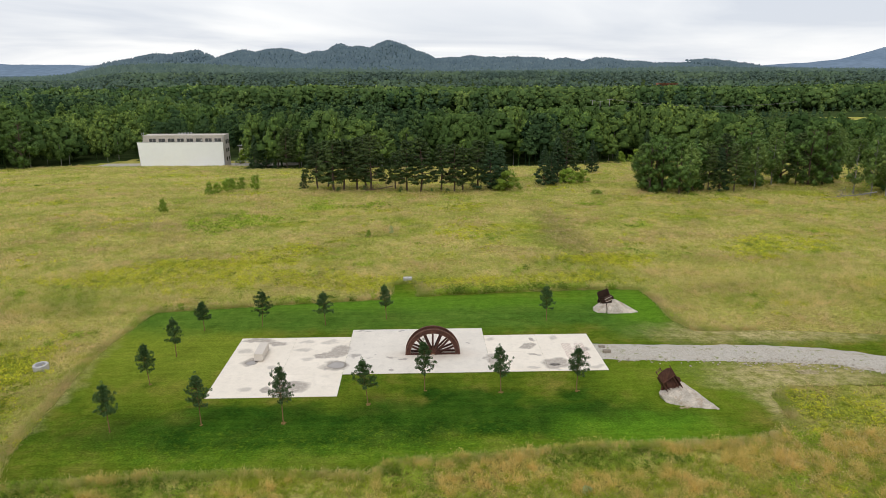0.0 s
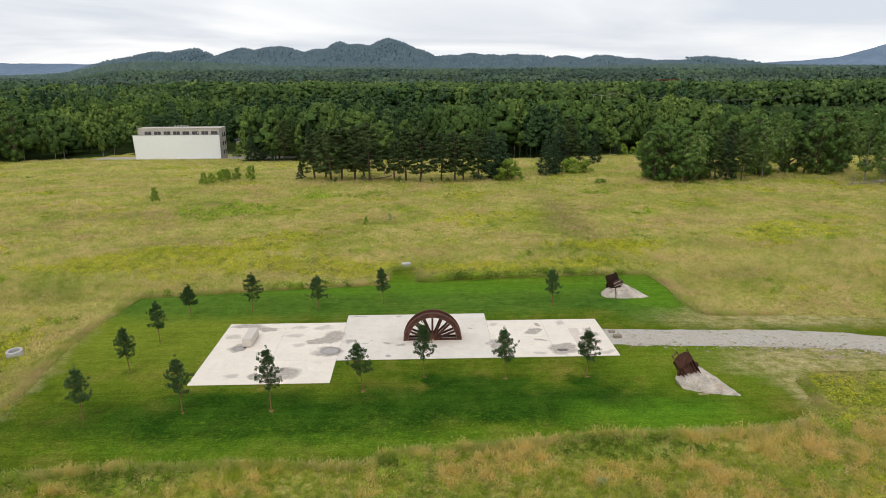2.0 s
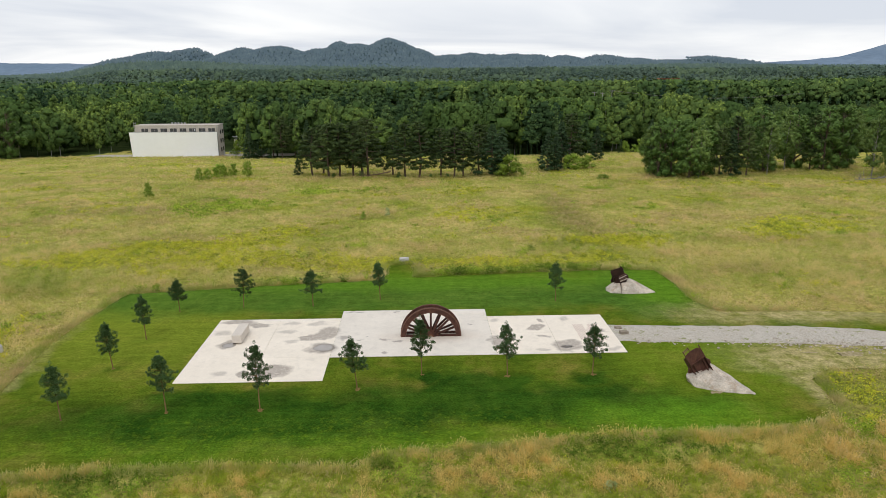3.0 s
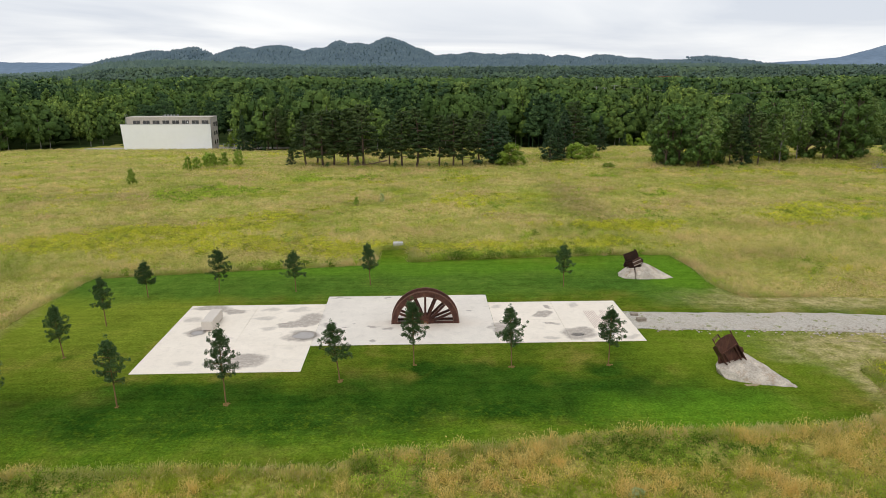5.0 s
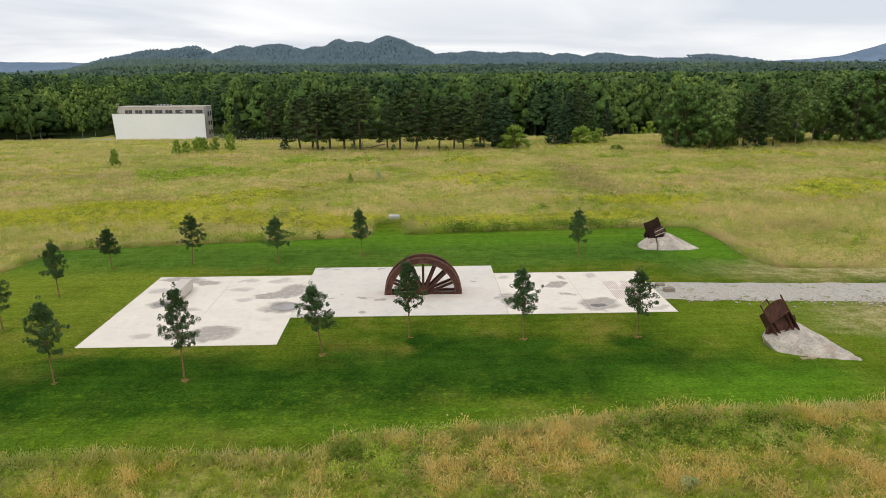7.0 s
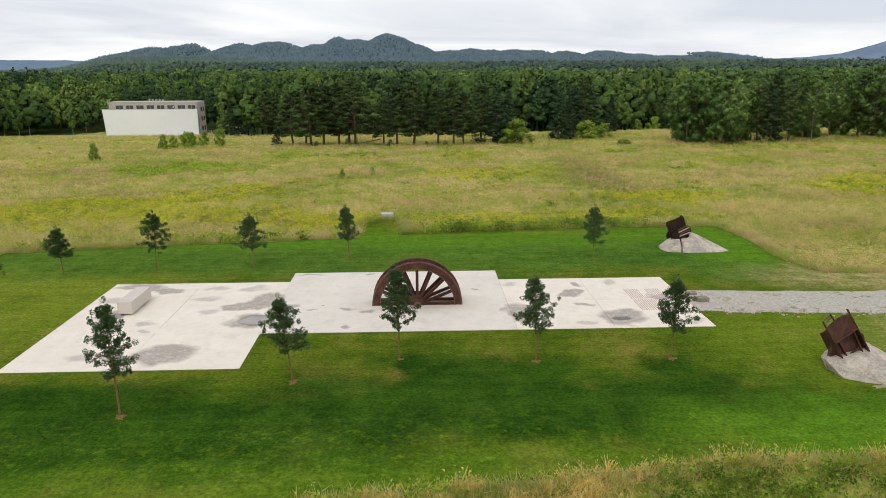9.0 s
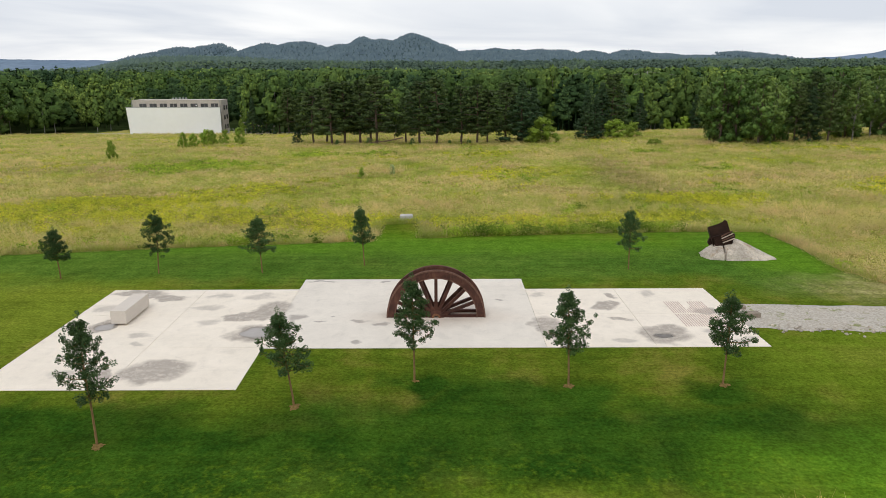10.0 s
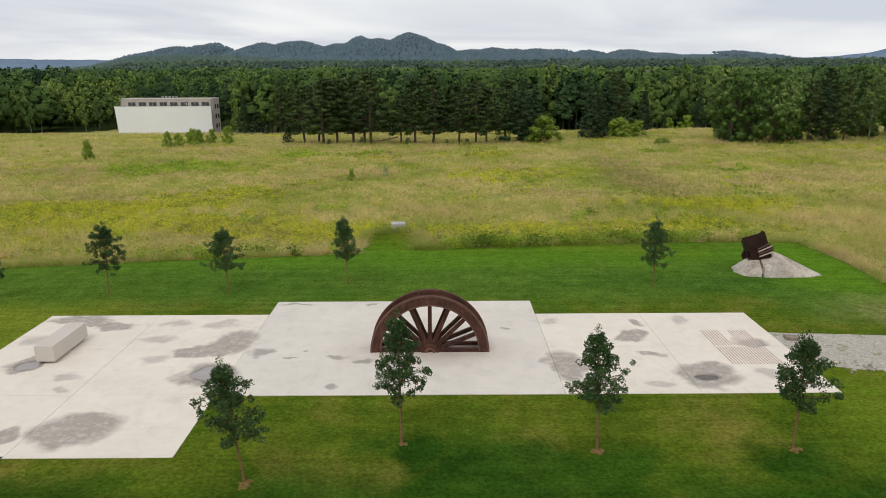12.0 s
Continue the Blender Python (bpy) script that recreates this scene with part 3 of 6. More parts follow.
def build_ground():
    xs = spread(0.03, 0, 3600, 2.5)
    xs = [-v for v in xs[:0:-1]] + xs
    ys = [-2500, -1200, -600, -300, -150, -80, -40, -15] + spread(0.024, 0, 4200, 2.5)
    gx, gy = np.meshgrid(xs, ys)
    gz = ground_z(gx, gy)
    v = np.stack([gx, gy, gz], 2).reshape(-1, 3)
    w = len(xs)
    i = (np.arange(len(ys) - 1)[:, None] * w + np.arange(w - 1)[None]).ravel()
    f = np.stack([i, i + 1, i + 1 + w, i + w], 1)
    me = soup("ground", v, f)
    for m in (MEADOW, FLOOR, HAZED_HILL_FLOOR):
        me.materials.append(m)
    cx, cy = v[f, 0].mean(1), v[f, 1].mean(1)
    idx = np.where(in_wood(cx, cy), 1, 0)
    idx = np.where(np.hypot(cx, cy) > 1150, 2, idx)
    me.polygons.foreach_set("material_index", idx.astype(np.int32))
    me.polygons.foreach_set("use_smooth", np.ones(len(f), bool))
    return tagged(add("ground", me, None), "rough meadow running down to woods and hills", "ground", kind="structure")


def wood_edge(x):
    """Where the closed wood begins, for each x."""
    x = np.asarray(x, float)
    e = np.full(x.shape, 186.0)
    e = np.where(x < -50, 222.0, e)
    e = np.where(x < -92, 232 - (-92 - x) * 1.6, e)
    e = np.where(x < -120, 187.0, e)
    e = np.where(x > 40, 190 + (np.clip(x, 40, 60) - 40) * 1.3, e)
    e = np.where(x > 80, 200 - 20 * smooth(80, 140, x), e)
    return e


def in_clearing(x, y):
    return (x > 0.53 * y + 22) & (y > 350) & (y < 405)


def in_wood(x, y):
    x, y = np.asarray(x), np.asarray(y)
    return (y > wood_edge(x)) & ~in_clearing(x, y)


build_ground()

LAWN_EDGE = [(-24, 55.5), (-19.2, 56.2), (-14.1, 57), (-8.9, 57.7), (-4.6, 58.2), (-4.3, 62.6), (-2.0, 62.8), (-1.9, 58.9), (3.7, 59.4), (9.5, 60), (15.4, 60.3), (18.5, 60.1), (18.9, 57), (18.7, 52), (19.6, 49.6), (25, 49.6), (33, 48.5),
             (42, 45), (42, 38), (31, 39.6), (22, 39.9), (20.2, 38.6), (19.6, 35.4), (17.6, 33.7), (14.5, 33.3), (7.5, 33.2), (1.7, 32.5), (-3.5, 31.9), (-4.4, 30.9), (-10, 31.3), (-16, 31.2), (-22.6, 30.4), (-23.6, 33), (-24.1, 38.7), (-24.8, 44.5), (-24.8, 49)]
PATH_EDGE = [(11.0, 47.35), (14.4, 47.0), (17.2, 46.8), (20.5, 46.75), (23.5, 46.6), (27.4, 45.9), (31.2, 44.3), (42, 39.5), (58, 30), (56, 27.5), (40, 36.8), (29.4, 41.5), (26.9, 42.95), (22, 43.6), (16.2, 44.05), (13.5, 44.25), (11.0, 44.55)]


def ragged(poly, step, amount, seed):
    out = []
    for (x0, y0), (x1, y1) in zip(poly, poly[1:] + poly[:1]):
        n = max(1, int(math.hypot(x1 - x0, y1 - y0) / step))
        for i in range(n):
            x, y = x0 + (x1 - x0) * i / n, y0 + (y1 - y0) * i / n
            d = noise.noise_vector(Vector((x * 0.9, y * 0.9, seed)))
            out.append((x + d.x * amount, y + d.y * amount))
    return out


def sheet(name, poly, z, mat):
    bm = bmesh.new()
    f = bm.faces.new([bm.verts.new((x, y, z)) for x, y in poly])
    if f.normal.z < 0:
        f.normal_flip()
    bmesh.ops.triangulate(bm, faces=[f])
    return add(name, bm, mat)


LAWN_POLY, PATH_POLY = ragged(LAWN_EDGE, 0.5, 0.25, 3.0), ragged(PATH_EDGE, 0.35, 0.22, 8.0)
tagged(sheet("lawn", LAWN_POLY, -0.018, LAWN), "mown green lawn with darker green patches", "lawn", kind="structure")
tagged(sheet("gravel_path", PATH_POLY, -0.012, GRAVEL), "grey crushed-stone footpath across the grass", "path", kind="structure")


# ---- paved slabs ----
def paved_slab(name, x0, x1, y0, y1, splits_x, splits_y, mat, label, top=0.0):
    ob = thing(name, pose((x0 + x1) / 2, (y0 + y1) / 2, 0), label, "paving", kind="structure")
    w, d = x1 - x0, y1 - y0
    part("bed", box(w - 0.02, d - 0.02, 0.10, (0, 0, top - 0.13)), UNDER, ob, "dark joint filler")
    ex, ey = [x0, *splits_x, x1], [y0, *splits_y, y1]
    for a, b in zip(ex, ex[1:]):
        for c, e in zip(ey, ey[1:]):
            g = 0.005
            part("concrete_panel", box(b - a - 2 * g, e - c - 2 * g, 0.14, ((a + b) / 2 - (x0 + x1) / 2, (c + e) / 2 - (y0 + y1) / 2, top - 0.14), 0.006), mat, ob)
    return ob


paved_slab("west_slab", -15.2, -6.98, 39.5, 49.38, [-11.08], [42.8, 46.12], PAVING, "pale stained concrete paving with wet patches")
paved_slab("middle_slab", -6.979, 3.079, 42.70, 50.83, [], [], PLINTH, "smooth grey-white concrete plinth under the wheel", 0.006)
paved_slab("east_slab", 3.08, 11.02, 42.70, 49.34, [7.0], [46.12], PAVING, "pale stained concrete paving with rusty strips")


# ---- the half wheel ----
def arc(r0, r1, y0, y1, a0=0.0, a1=180.0, n=48):
    """A piece of a ring in the x-z plane with thickness along y."""
    bm = bmesh.new()
    rows = []
    for i in range(n + 1):
        a = radians(a0 + (a1 - a0) * i / n)
        c, s = math.cos(a), math.sin(a)
        rows.append([bm.verts.new((r * c, y, r * s)) for r, y in ((r0, y0), (r1, y0), (r1, y1), (r0, y1))])
    for p, q in zip(rows, rows[1:]):
        for j in range(4):
            bm.faces.new((p[j], p[(j + 1) % 4], q[(j + 1) % 4], q[j]))
    bm.faces.new(rows[0][::-1])
    bm.faces.new(rows[-1])
    bmesh.ops.recalc_face_normals(bm, faces=bm.faces)
    return bm


def half_wheel():
    ob = thing("half_wheel", pose(-0.86, 45.72, 0.006), "rusty brown half of a mine winding wheel standing on concrete", "wheel")
    R, D = 1.94, 0.70
    part("rim", arc(R - 0.20, R - 0.13, 0.05, D - 0.05), RUST, ob)
    for y in (0.0, D - 0.09):
        fl = part("flange", arc(R - 0.33, R, y, y + 0.09), RUST, ob)
        edge = y - 0.012 if y == 0 else y + 0.09
        part("bead", arc(R - 0.045, R + 0.016, edge - 0.008, edge + 0.020), LIGHTER_RUST, fl)
        part("bead", arc(R - 0.338, R - 0.30, edge - 0.008, edge + 0.020), LIGHTER_RUST, fl)
    for y in (0.06, D - 0.06):
        for k in range(9):
            a = radians(22.5 * k)
            lift = 0.05 if k in (0, 8) else 0.0
            c, s = math.cos(a), math.sin(a)
            p0, p1 = (0.27 * c, y, 0.27 * s + lift), ((R - 0.31) * c, y, (R - 0.31) * s + lift)
            bm = beam(p0, p1, 0.10, 0.05)
            nx = Vector((-s, 0, c)) * 0.05
            for sgn in (-1, 1):
                blend_in(bm, beam(Vector(p0) + sgn * nx, Vector(p1) + sgn * nx, 0.022, 0.12))
            part("spoke", bm, RUST, ob)
    hub = part("hub", arc(0.16, 0.30, -0.03, D + 0.03, n=24), RUST, ob)
    part("bearing_shell", arc(0.10, 0.17, -0.06, D + 0.06, n=20), HUB_RUST, hub, "orange rusty bearing shell")
    part("hub_plate", arc(0.28, 0.44, 0.03, 0.10, n=24), RUST, ob)
    part("hub_plate", arc(0.28, 0.44, D - 0.10, D - 0.03, n=24), RUST, ob)
    for x in (-(R - 0.17), R - 0.17):
        part("foot_plate", box(0.30, D, 0.03, (x, D / 2, 0), 0.005), RUST, ob)


half_wheel()


# ---- bench, puddles, inlaid strips ----
def concrete_bench():
    ob = thing("bench", pose(-13.03, 46.03, 0), "long pale concrete block bench on the paving", "bench")
    part("seat_block", box(0.60, 2.12, 0.52, (0, 0, 0.08), 0.012), BENCH_CONCRETE, ob)
    part("foot", box(0.36, 1.75, 0.08, (0, 0.06, 0.0), 0.004), UNDER, ob, "recessed dark foot")


concrete_bench()


def puddle(x, y, rx, ry, seed, mat, label):
    """A shallow sheet of standing water with an uneven shore."""
    bm = bmesh.new()
    n, ring = 40, []
    for i in range(n):
        a = 2 * math.pi * i / n
        q = 1 + 0.35 * noise.noise(Vector((math.cos(a) * 1.3, math.sin(a) * 1.3, seed)))
        ring.append(bm.verts.new((rx * q * math.cos(a), ry * q * math.sin(a), 0)))
    bm.faces.new(ring)
    ob = add("puddle", bm, mat)
    ob.matrix_basis = pose(x, y, 0.0045)
    return tagged(ob, label, "puddle", "puddles on the paving", "structure")


puddle(-7.52, 44.2, 0.58, 0.50, 1.0, WATER, "shallow grey rain puddle on the concrete paving")
puddle(-13.5, 44.78, 0.33, 0.34, 4.0, WATER, "small rain puddle beside the concrete bench")
puddle(7.52, 43.72, 0.33, 0.19, 7.0, DARK_WATER, "dark muddy puddle in a hollow of the paving")


def inlaid_strips():
    for x0, x1, y0, y1, gap in ((8.65, 10.30, 46.16, 47.52, (7, 8, 9)), (8.65, 10.32, 44.66, 46.04, ())):
        ob = thing("strip_field", pose(x0, y0, 0.0), "field of thin rusty strips inlaid in concrete", "strips", "inlaid strip fields")
        n = 17
        for i in range(n):
            long = (y1 - y0) * (0.30 + 0.12 * (i - 7) if i in gap else 1.0)
            part("strip", box(0.045, long, 0.008, ((x1 - x0) * (i + 0.5) / n, long / 2, 0.0), 0.002), STRIP_RUST, ob)


inlaid_strips()


# ---- boulders and ore tubs ----
def boulder(name, base, top, m, label):
    """A rough wedge of stone between a ground outline and a few top corners."""
    bm = bmesh.new()
    for x, y in base:
        bm.verts.new((x, y, -0.12))
    for p in top:
        bm.verts.new(p)
    r = bmesh.ops.convex_hull(bm, input=list(bm.verts))
    bmesh.ops.delete(bm, geom=[g for g in r["geom_interior"] if isinstance(g, bmesh.types.BMVert)], context="VERTS")
    for _ in range(4):
        bmesh.ops.subdivide_edges(bm, edges=[e for e in bm.edges if e.calc_length() > 0.14], cuts=1, use_grid_fill=True)
    bmesh.ops.triangulate(bm, faces=bm.faces)
    bm.normal_update()
    for v in bm.verts:
        p = v.co
        k = noise.fractal(p * 2.2, 0.9, 2.0, 5) * 0.035 + noise.noise(p * 8) * 0.014 - 0.03 * abs(noise.noise(p * 1.7 + Vector((3, 1, 5))))
        v.co += v.normal * k
    ob = add(name, bm, ROCK)
    ob.matrix_basis = m
    return tagged(ob, label, "boulder")


boulder("boulder", [(13.3, 37.75), (13.15, 38.7), (13.6, 39.9), (15.0, 40.2), (15.3, 38.8), (16.35, 36.95), (16.0, 36.75), (14.6, 37.1)],
        [(12.95, 38.5, 0.36), (13.35, 37.95, 0.22), (13.6, 39.2, 0.62), (14.35, 39.5, 0.76), (14.7, 39.0, 0.74), (14.0, 38.4, 0.60), (13.6, 37.85, 0.3), (15.3, 38.0, 0.36), (16.05, 37.0, 0.06)],
        Matrix(), "pale wedge-shaped boulder carrying a tipped ore tub")
boulder("boulder", [(12.85, 54.7), (13.05, 54.0), (13.80, 53.84), (14.05, 54.6), (14.1, 55.8), (13.1, 55.7)],
        [(12.95, 54.75, 0.24), (13.2, 54.2, 0.22), (13.5, 55.0, 0.55), (14.0, 54.8, 0.62), (13.82, 54.0, 0.28), (14.0, 55.5, 0.5)],
        Matrix(), "smaller cracked-off lump of pale grey rock")
boulder("boulder", [(13.86, 53.8), (14.5, 53.68), (16.3, 53.8), (16.75, 54.05), (15.7, 55.6), (14.2, 56.1), (13.98, 54.8)],
        [(13.96, 54.0, 0.30), (14.02, 54.7, 0.58), (14.5, 55.2, 0.88), (14.75, 54.95, 0.88), (15.5, 54.7, 0.52), (16.4, 54.15, 0.09), (14.6, 53.9, 0.22)],
        Matrix(), "pale grey boulder with a long tapering back")


def plate(points, y, thick=0.03):
    """A plate cut to an outline in the x-z plane."""
    bm = bmesh.new()
    f = bm.faces.new([bm.verts.new((x, y, z)) for x, z in points])
    r = bmesh.ops.extrude_face_region(bm, geom=[f])
    bmesh.ops.translate(bm, vec=(0, thick, 0), verts=[g for g in r["geom"] if isinstance(g, bmesh.types.BMVert)])
    bmesh.ops.recalc_face_normals(bm, faces=bm.faces)
    return bm


def ore_tub(m, label, rails):
    far = rails != "frame"
    steel = SHADED_RUST if far else RUST
    ob = thing("ore_tub", m, label, "mine tub")
    W = 0.52
    curve = [(W - 0.02, 1.22), (W - 0.08, 1.36), (0.26, 1.42), (0.0, 1.44), (-0.28, 1.42), (-W + 0.06, 1.38), (-W + 0.01, 1.28)]
    if far:
        curve = [(W + 0.02, 1.22), (W - 0.10, 1.34), (W - 0.2, 1.25), (0.0, 1.22), (-W + 0.1, 1.18), (-W, 1.14)]
        # added solid box that blocks light, keeping the underside dark
        part("hopper", box(0.92, 0.62, 0.72, (0.02, 0.02, -0.08), 0.02), steel, ob)
    mid = 0.66 if far else 0.80
    part("end_plate", plate([(-W + 0.03, mid), (W - 0.03, mid), *curve], -0.34), steel, ob)
    part("floor_plate", plate([(-W + 0.05, -0.12), (W - 0.05, -0.12), (W - 0.05, mid + 0.04), (-W + 0.05, mid + 0.04)], -0.10), steel, ob)
    for sx in (-1, 1):
        bm = bmesh.new()
        pts = [(-0.36, -0.1), (-0.36, 1.20), (-0.20, 1.24), (-0.02, 1.16), (0.40, 1.0), (0.46, 0.35), (0.16, -0.1)]
        if far:
            pts = [(-0.36, 0.1), (-0.36, 1.1), (0.0, 1.1), (0.40, 0.9), (0.46, 0.35), (0.16, -0.1)]
        f = bm.faces.new([bm.verts.new((0, y, z)) for y, z in pts])
        r = bmesh.ops.extrude_face_region(bm, geom=[f])
        bmesh.ops.translate(bm, vec=(0.035, 0, 0), verts=[g for g in r["geom"] if isinstance(g, bmesh.types.BMVert)])
        bmesh.ops.translate(bm, vec=(sx * W - 0.017, 0, 0), verts=bm.verts)
        bmesh.ops.recalc_face_normals(bm, faces=bm.faces)
        part("side_plate", bm, steel, ob)
        part("rib", beam((sx * 0.30, -0.20, -0.12), (sx * 0.34, -0.28, mid), 0.045, 0.16), steel, ob)
        part("hinge_ear", plate([(sx * W, 0.62), (sx * (W + 0.26), 0.36), (sx * (W + 0.22), 0.18), (sx * W, 0.06)], 0.0, 0.16), steel, ob)
    part("crossbar", beam((-W, -0.36, mid), (W, -0.36, mid), 0.06, 0.07), steel, ob)
    part("crossbar", beam((-W + 0.2, -0.22, 0.14), (W - 0.2, -0.22, 0.14), 0.05, 0.05), steel, ob)
    part("bottom_plate", box(2 * W - 0.06, 0.42, 0.03, (0, -0.12, -0.14), 0.004), steel, ob)
    part("back_plate", plate([(-W + 0.02, -0.05), (W - 0.02, -0.05), (W - 0.02, 1.0), (-W + 0.02, 1.0)], 0.36), steel, ob)
    if rails == "frame":
        fr = part("tipping_frame", beam((-W, -0.34, 1.10), (-W + 0.01, -0.26, 1.60), 0.05, 0.06), steel, ob)
        part("frame_bar", beam((-0.14, -0.34, 1.42), (-0.13, -0.26, 1.66), 0.05, 0.06), steel, fr)
        part("frame_bar", beam((-W, -0.26, 1.50), (-0.14, -0.26, 1.55), 0.035, 0.035), LIGHTER_RUST, fr)
        part("frame_bar", beam((-W, -0.26, 1.58), (-0.14, -0.26, 1.63), 0.035, 0.035), LIGHTER_RUST, fr)
        part("post", beam((W - 0.02, -0.33, 1.12), (W + 0.01, -0.28, 1.49), 0.05, 0.08), steel, ob)
    else:
        for j in range(4):
            part("rail", beam((-0.02, -0.44 - 0.03 * j, 0.28 + 0.12 * j), (W + 0.14, -0.42, 0.32 + 0.13 * j), 0.05, 0.05), LIGHTER_RUST if j % 2 else STRIP_RUST, ob)
    return ob


ore_tub(pose(13.96, 38.74, 0.46, -8, -31, 10) @ Matrix.Diagonal((0.9, 0.8, 1.10, 1)), "rusty brown steel ore tub tipped upright on a boulder", "frame")
ore_tub(pose(14.1, 54.95, 0.50, 6, -21, -12) @ Matrix.Diagonal((0.9, 0.9, 1.1, 1)), "rusty ore tub tilted on a boulder, shade painted into its colour", "rails")


def bare_patch(x, y, rx, ry, seed):
    """A thin, uneven patch of bare pale earth in the grass."""
    bm = bmesh.new()
    n, ring = 36, []
    for i in range(n):
        a = 2 * math.pi * i / n
        q = 1 + 0.8 * noise.noise(Vector((math.cos(a) * 2.0, math.sin(a) * 2.0, seed)))
        ring.append(bm.verts.new((rx * q * math.cos(a), ry * q * math.sin(a), 0)))
    bmesh.ops.triangulate(bm, faces=[bm.faces.new(ring)])
    ob = add("bare_patch", bm, BARE_EARTH)
    ob.matrix_basis = pose(x, y, -0.009)
    return tagged(ob, "thin patch of bare pale earth in the grass", "bare earth", "bare patches", "structure")


for i, (x, y, rx, ry) in enumerate(((14.15, 37.22, 0.34, 0.12), (24.3, 41.9, 0.75, 0.32), (22.0, 42.2, 0.5, 0.12))):
    bare_patch(x, y, rx, ry, 2.0 + i)


def rubble():
    """Pale broken stones spilled along the lower edge of the path."""
    rng = np.random.default_rng(23)
    pieces = []
    bv, bf = tri_lathe([(0.0, -0.3), (0.9, 0.0), (0.7, 0.5), (0.0, 0.7)], 5)
    bf = bf[np.linalg.norm(np.cross(bv[bf[:, 1]] - bv[bf[:, 0]], bv[bf[:, 2]] - bv[bf[:, 0]]), axis=1) > 1e-6]
    for _ in range(520):
        x = rng.uniform(20.5, 36) if rng.uniform() < 0.8 else rng.uniform(12, 21)
        y = float(np.interp(x, [11, 16.2, 22, 26.9, 29.4, 40], [44.5, 44.05, 43.6, 42.95, 41.5, 36.8])) + rng.normal(0, 0.22 + 0.018 * (x - 11))
        r = rng.uniform(0.03, 0.11)
        pieces.append((bv * rng.uniform(0.6, 1.3, bv.shape) * r + [x, y, -0.01], bf))
    tagged(add("rubble", soup("rubble", *join(pieces)), ROCK), "pale broken stones along the gravel path", "rubble", kind="stuff")


rubble()


# ---- loose stones ----
def stone_block():
    bm = box(0.84, 0.50, 0.44, bevel=0.05)
    bmesh.ops.subdivide_edges(bm, edges=bm.edges, cuts=2, use_grid_fill=True)
    for v in bm.verts:
        v.co += noise.noise_vector(v.co * 4) * 0.025
    ob = add("stone_block", bm, STONE)
    ob.matrix_basis = pose(-2.9, 63.7, -0.08, 0, 0, 6)
    return tagged(ob, "rounded grey stone block in the long grass", "stone")


stone_block()


def kerb_block(x, y, sx, sy, sz, turn):
    bm = box(sx, sy, sz, bevel=0.015)
    bmesh.ops.subdivide_edges(bm, edges=bm.edges, cuts=2, use_grid_fill=True)
    for v in bm.verts:
        v.co += noise.noise_vector(v.co * 5 + Vector((x, y, 0))) * 0.012
    ob = add("kerb_block", bm, BROWN_STONE)
    ob.matrix_basis = pose(x, y, -0.03, 0, 0, turn)
    return tagged(ob, "low rough brown-grey stone block at the end of the gravel path", "stone", "blocks on the path")


kerb_block(11.66, 45.75, 0.52, 0.32, 0.20, 4)
kerb_block(11.55, 46.72, 0.45, 0.30, 0.13, -8)


def concrete_ring():
    bm = bmesh.new()
    n, rows = 28, []
    for i in range(n):
        a = 2 * math.pi * i / n
        rows.append([bm.verts.new((r * math.cos(a), r * math.sin(a), z)) for r, z in ((0.50, 0), (0.50, 0.36), (0.47, 0.40), (0.36, 0.40), (0.34, 0.37), (0.34, 0.02))])
    for i in range(n):
        p, q = rows[i], rows[(i + 1) % n]
        for j in range(5):
            bm.faces.new((p[j], q[j], q[j + 1], p[j + 1]))
    bm.faces.new([r[5] for r in rows])
    bmesh.ops.recalc_face_normals(bm, faces=bm.faces)
    ob = add("well_ring", bm, STONE)
    ob.matrix_basis = pose(-27.6, 44.4, -0.06, 3, -2, 0)
    return tagged(ob, "round grey concrete well ring in the meadow", "concrete ring")


concrete_ring()


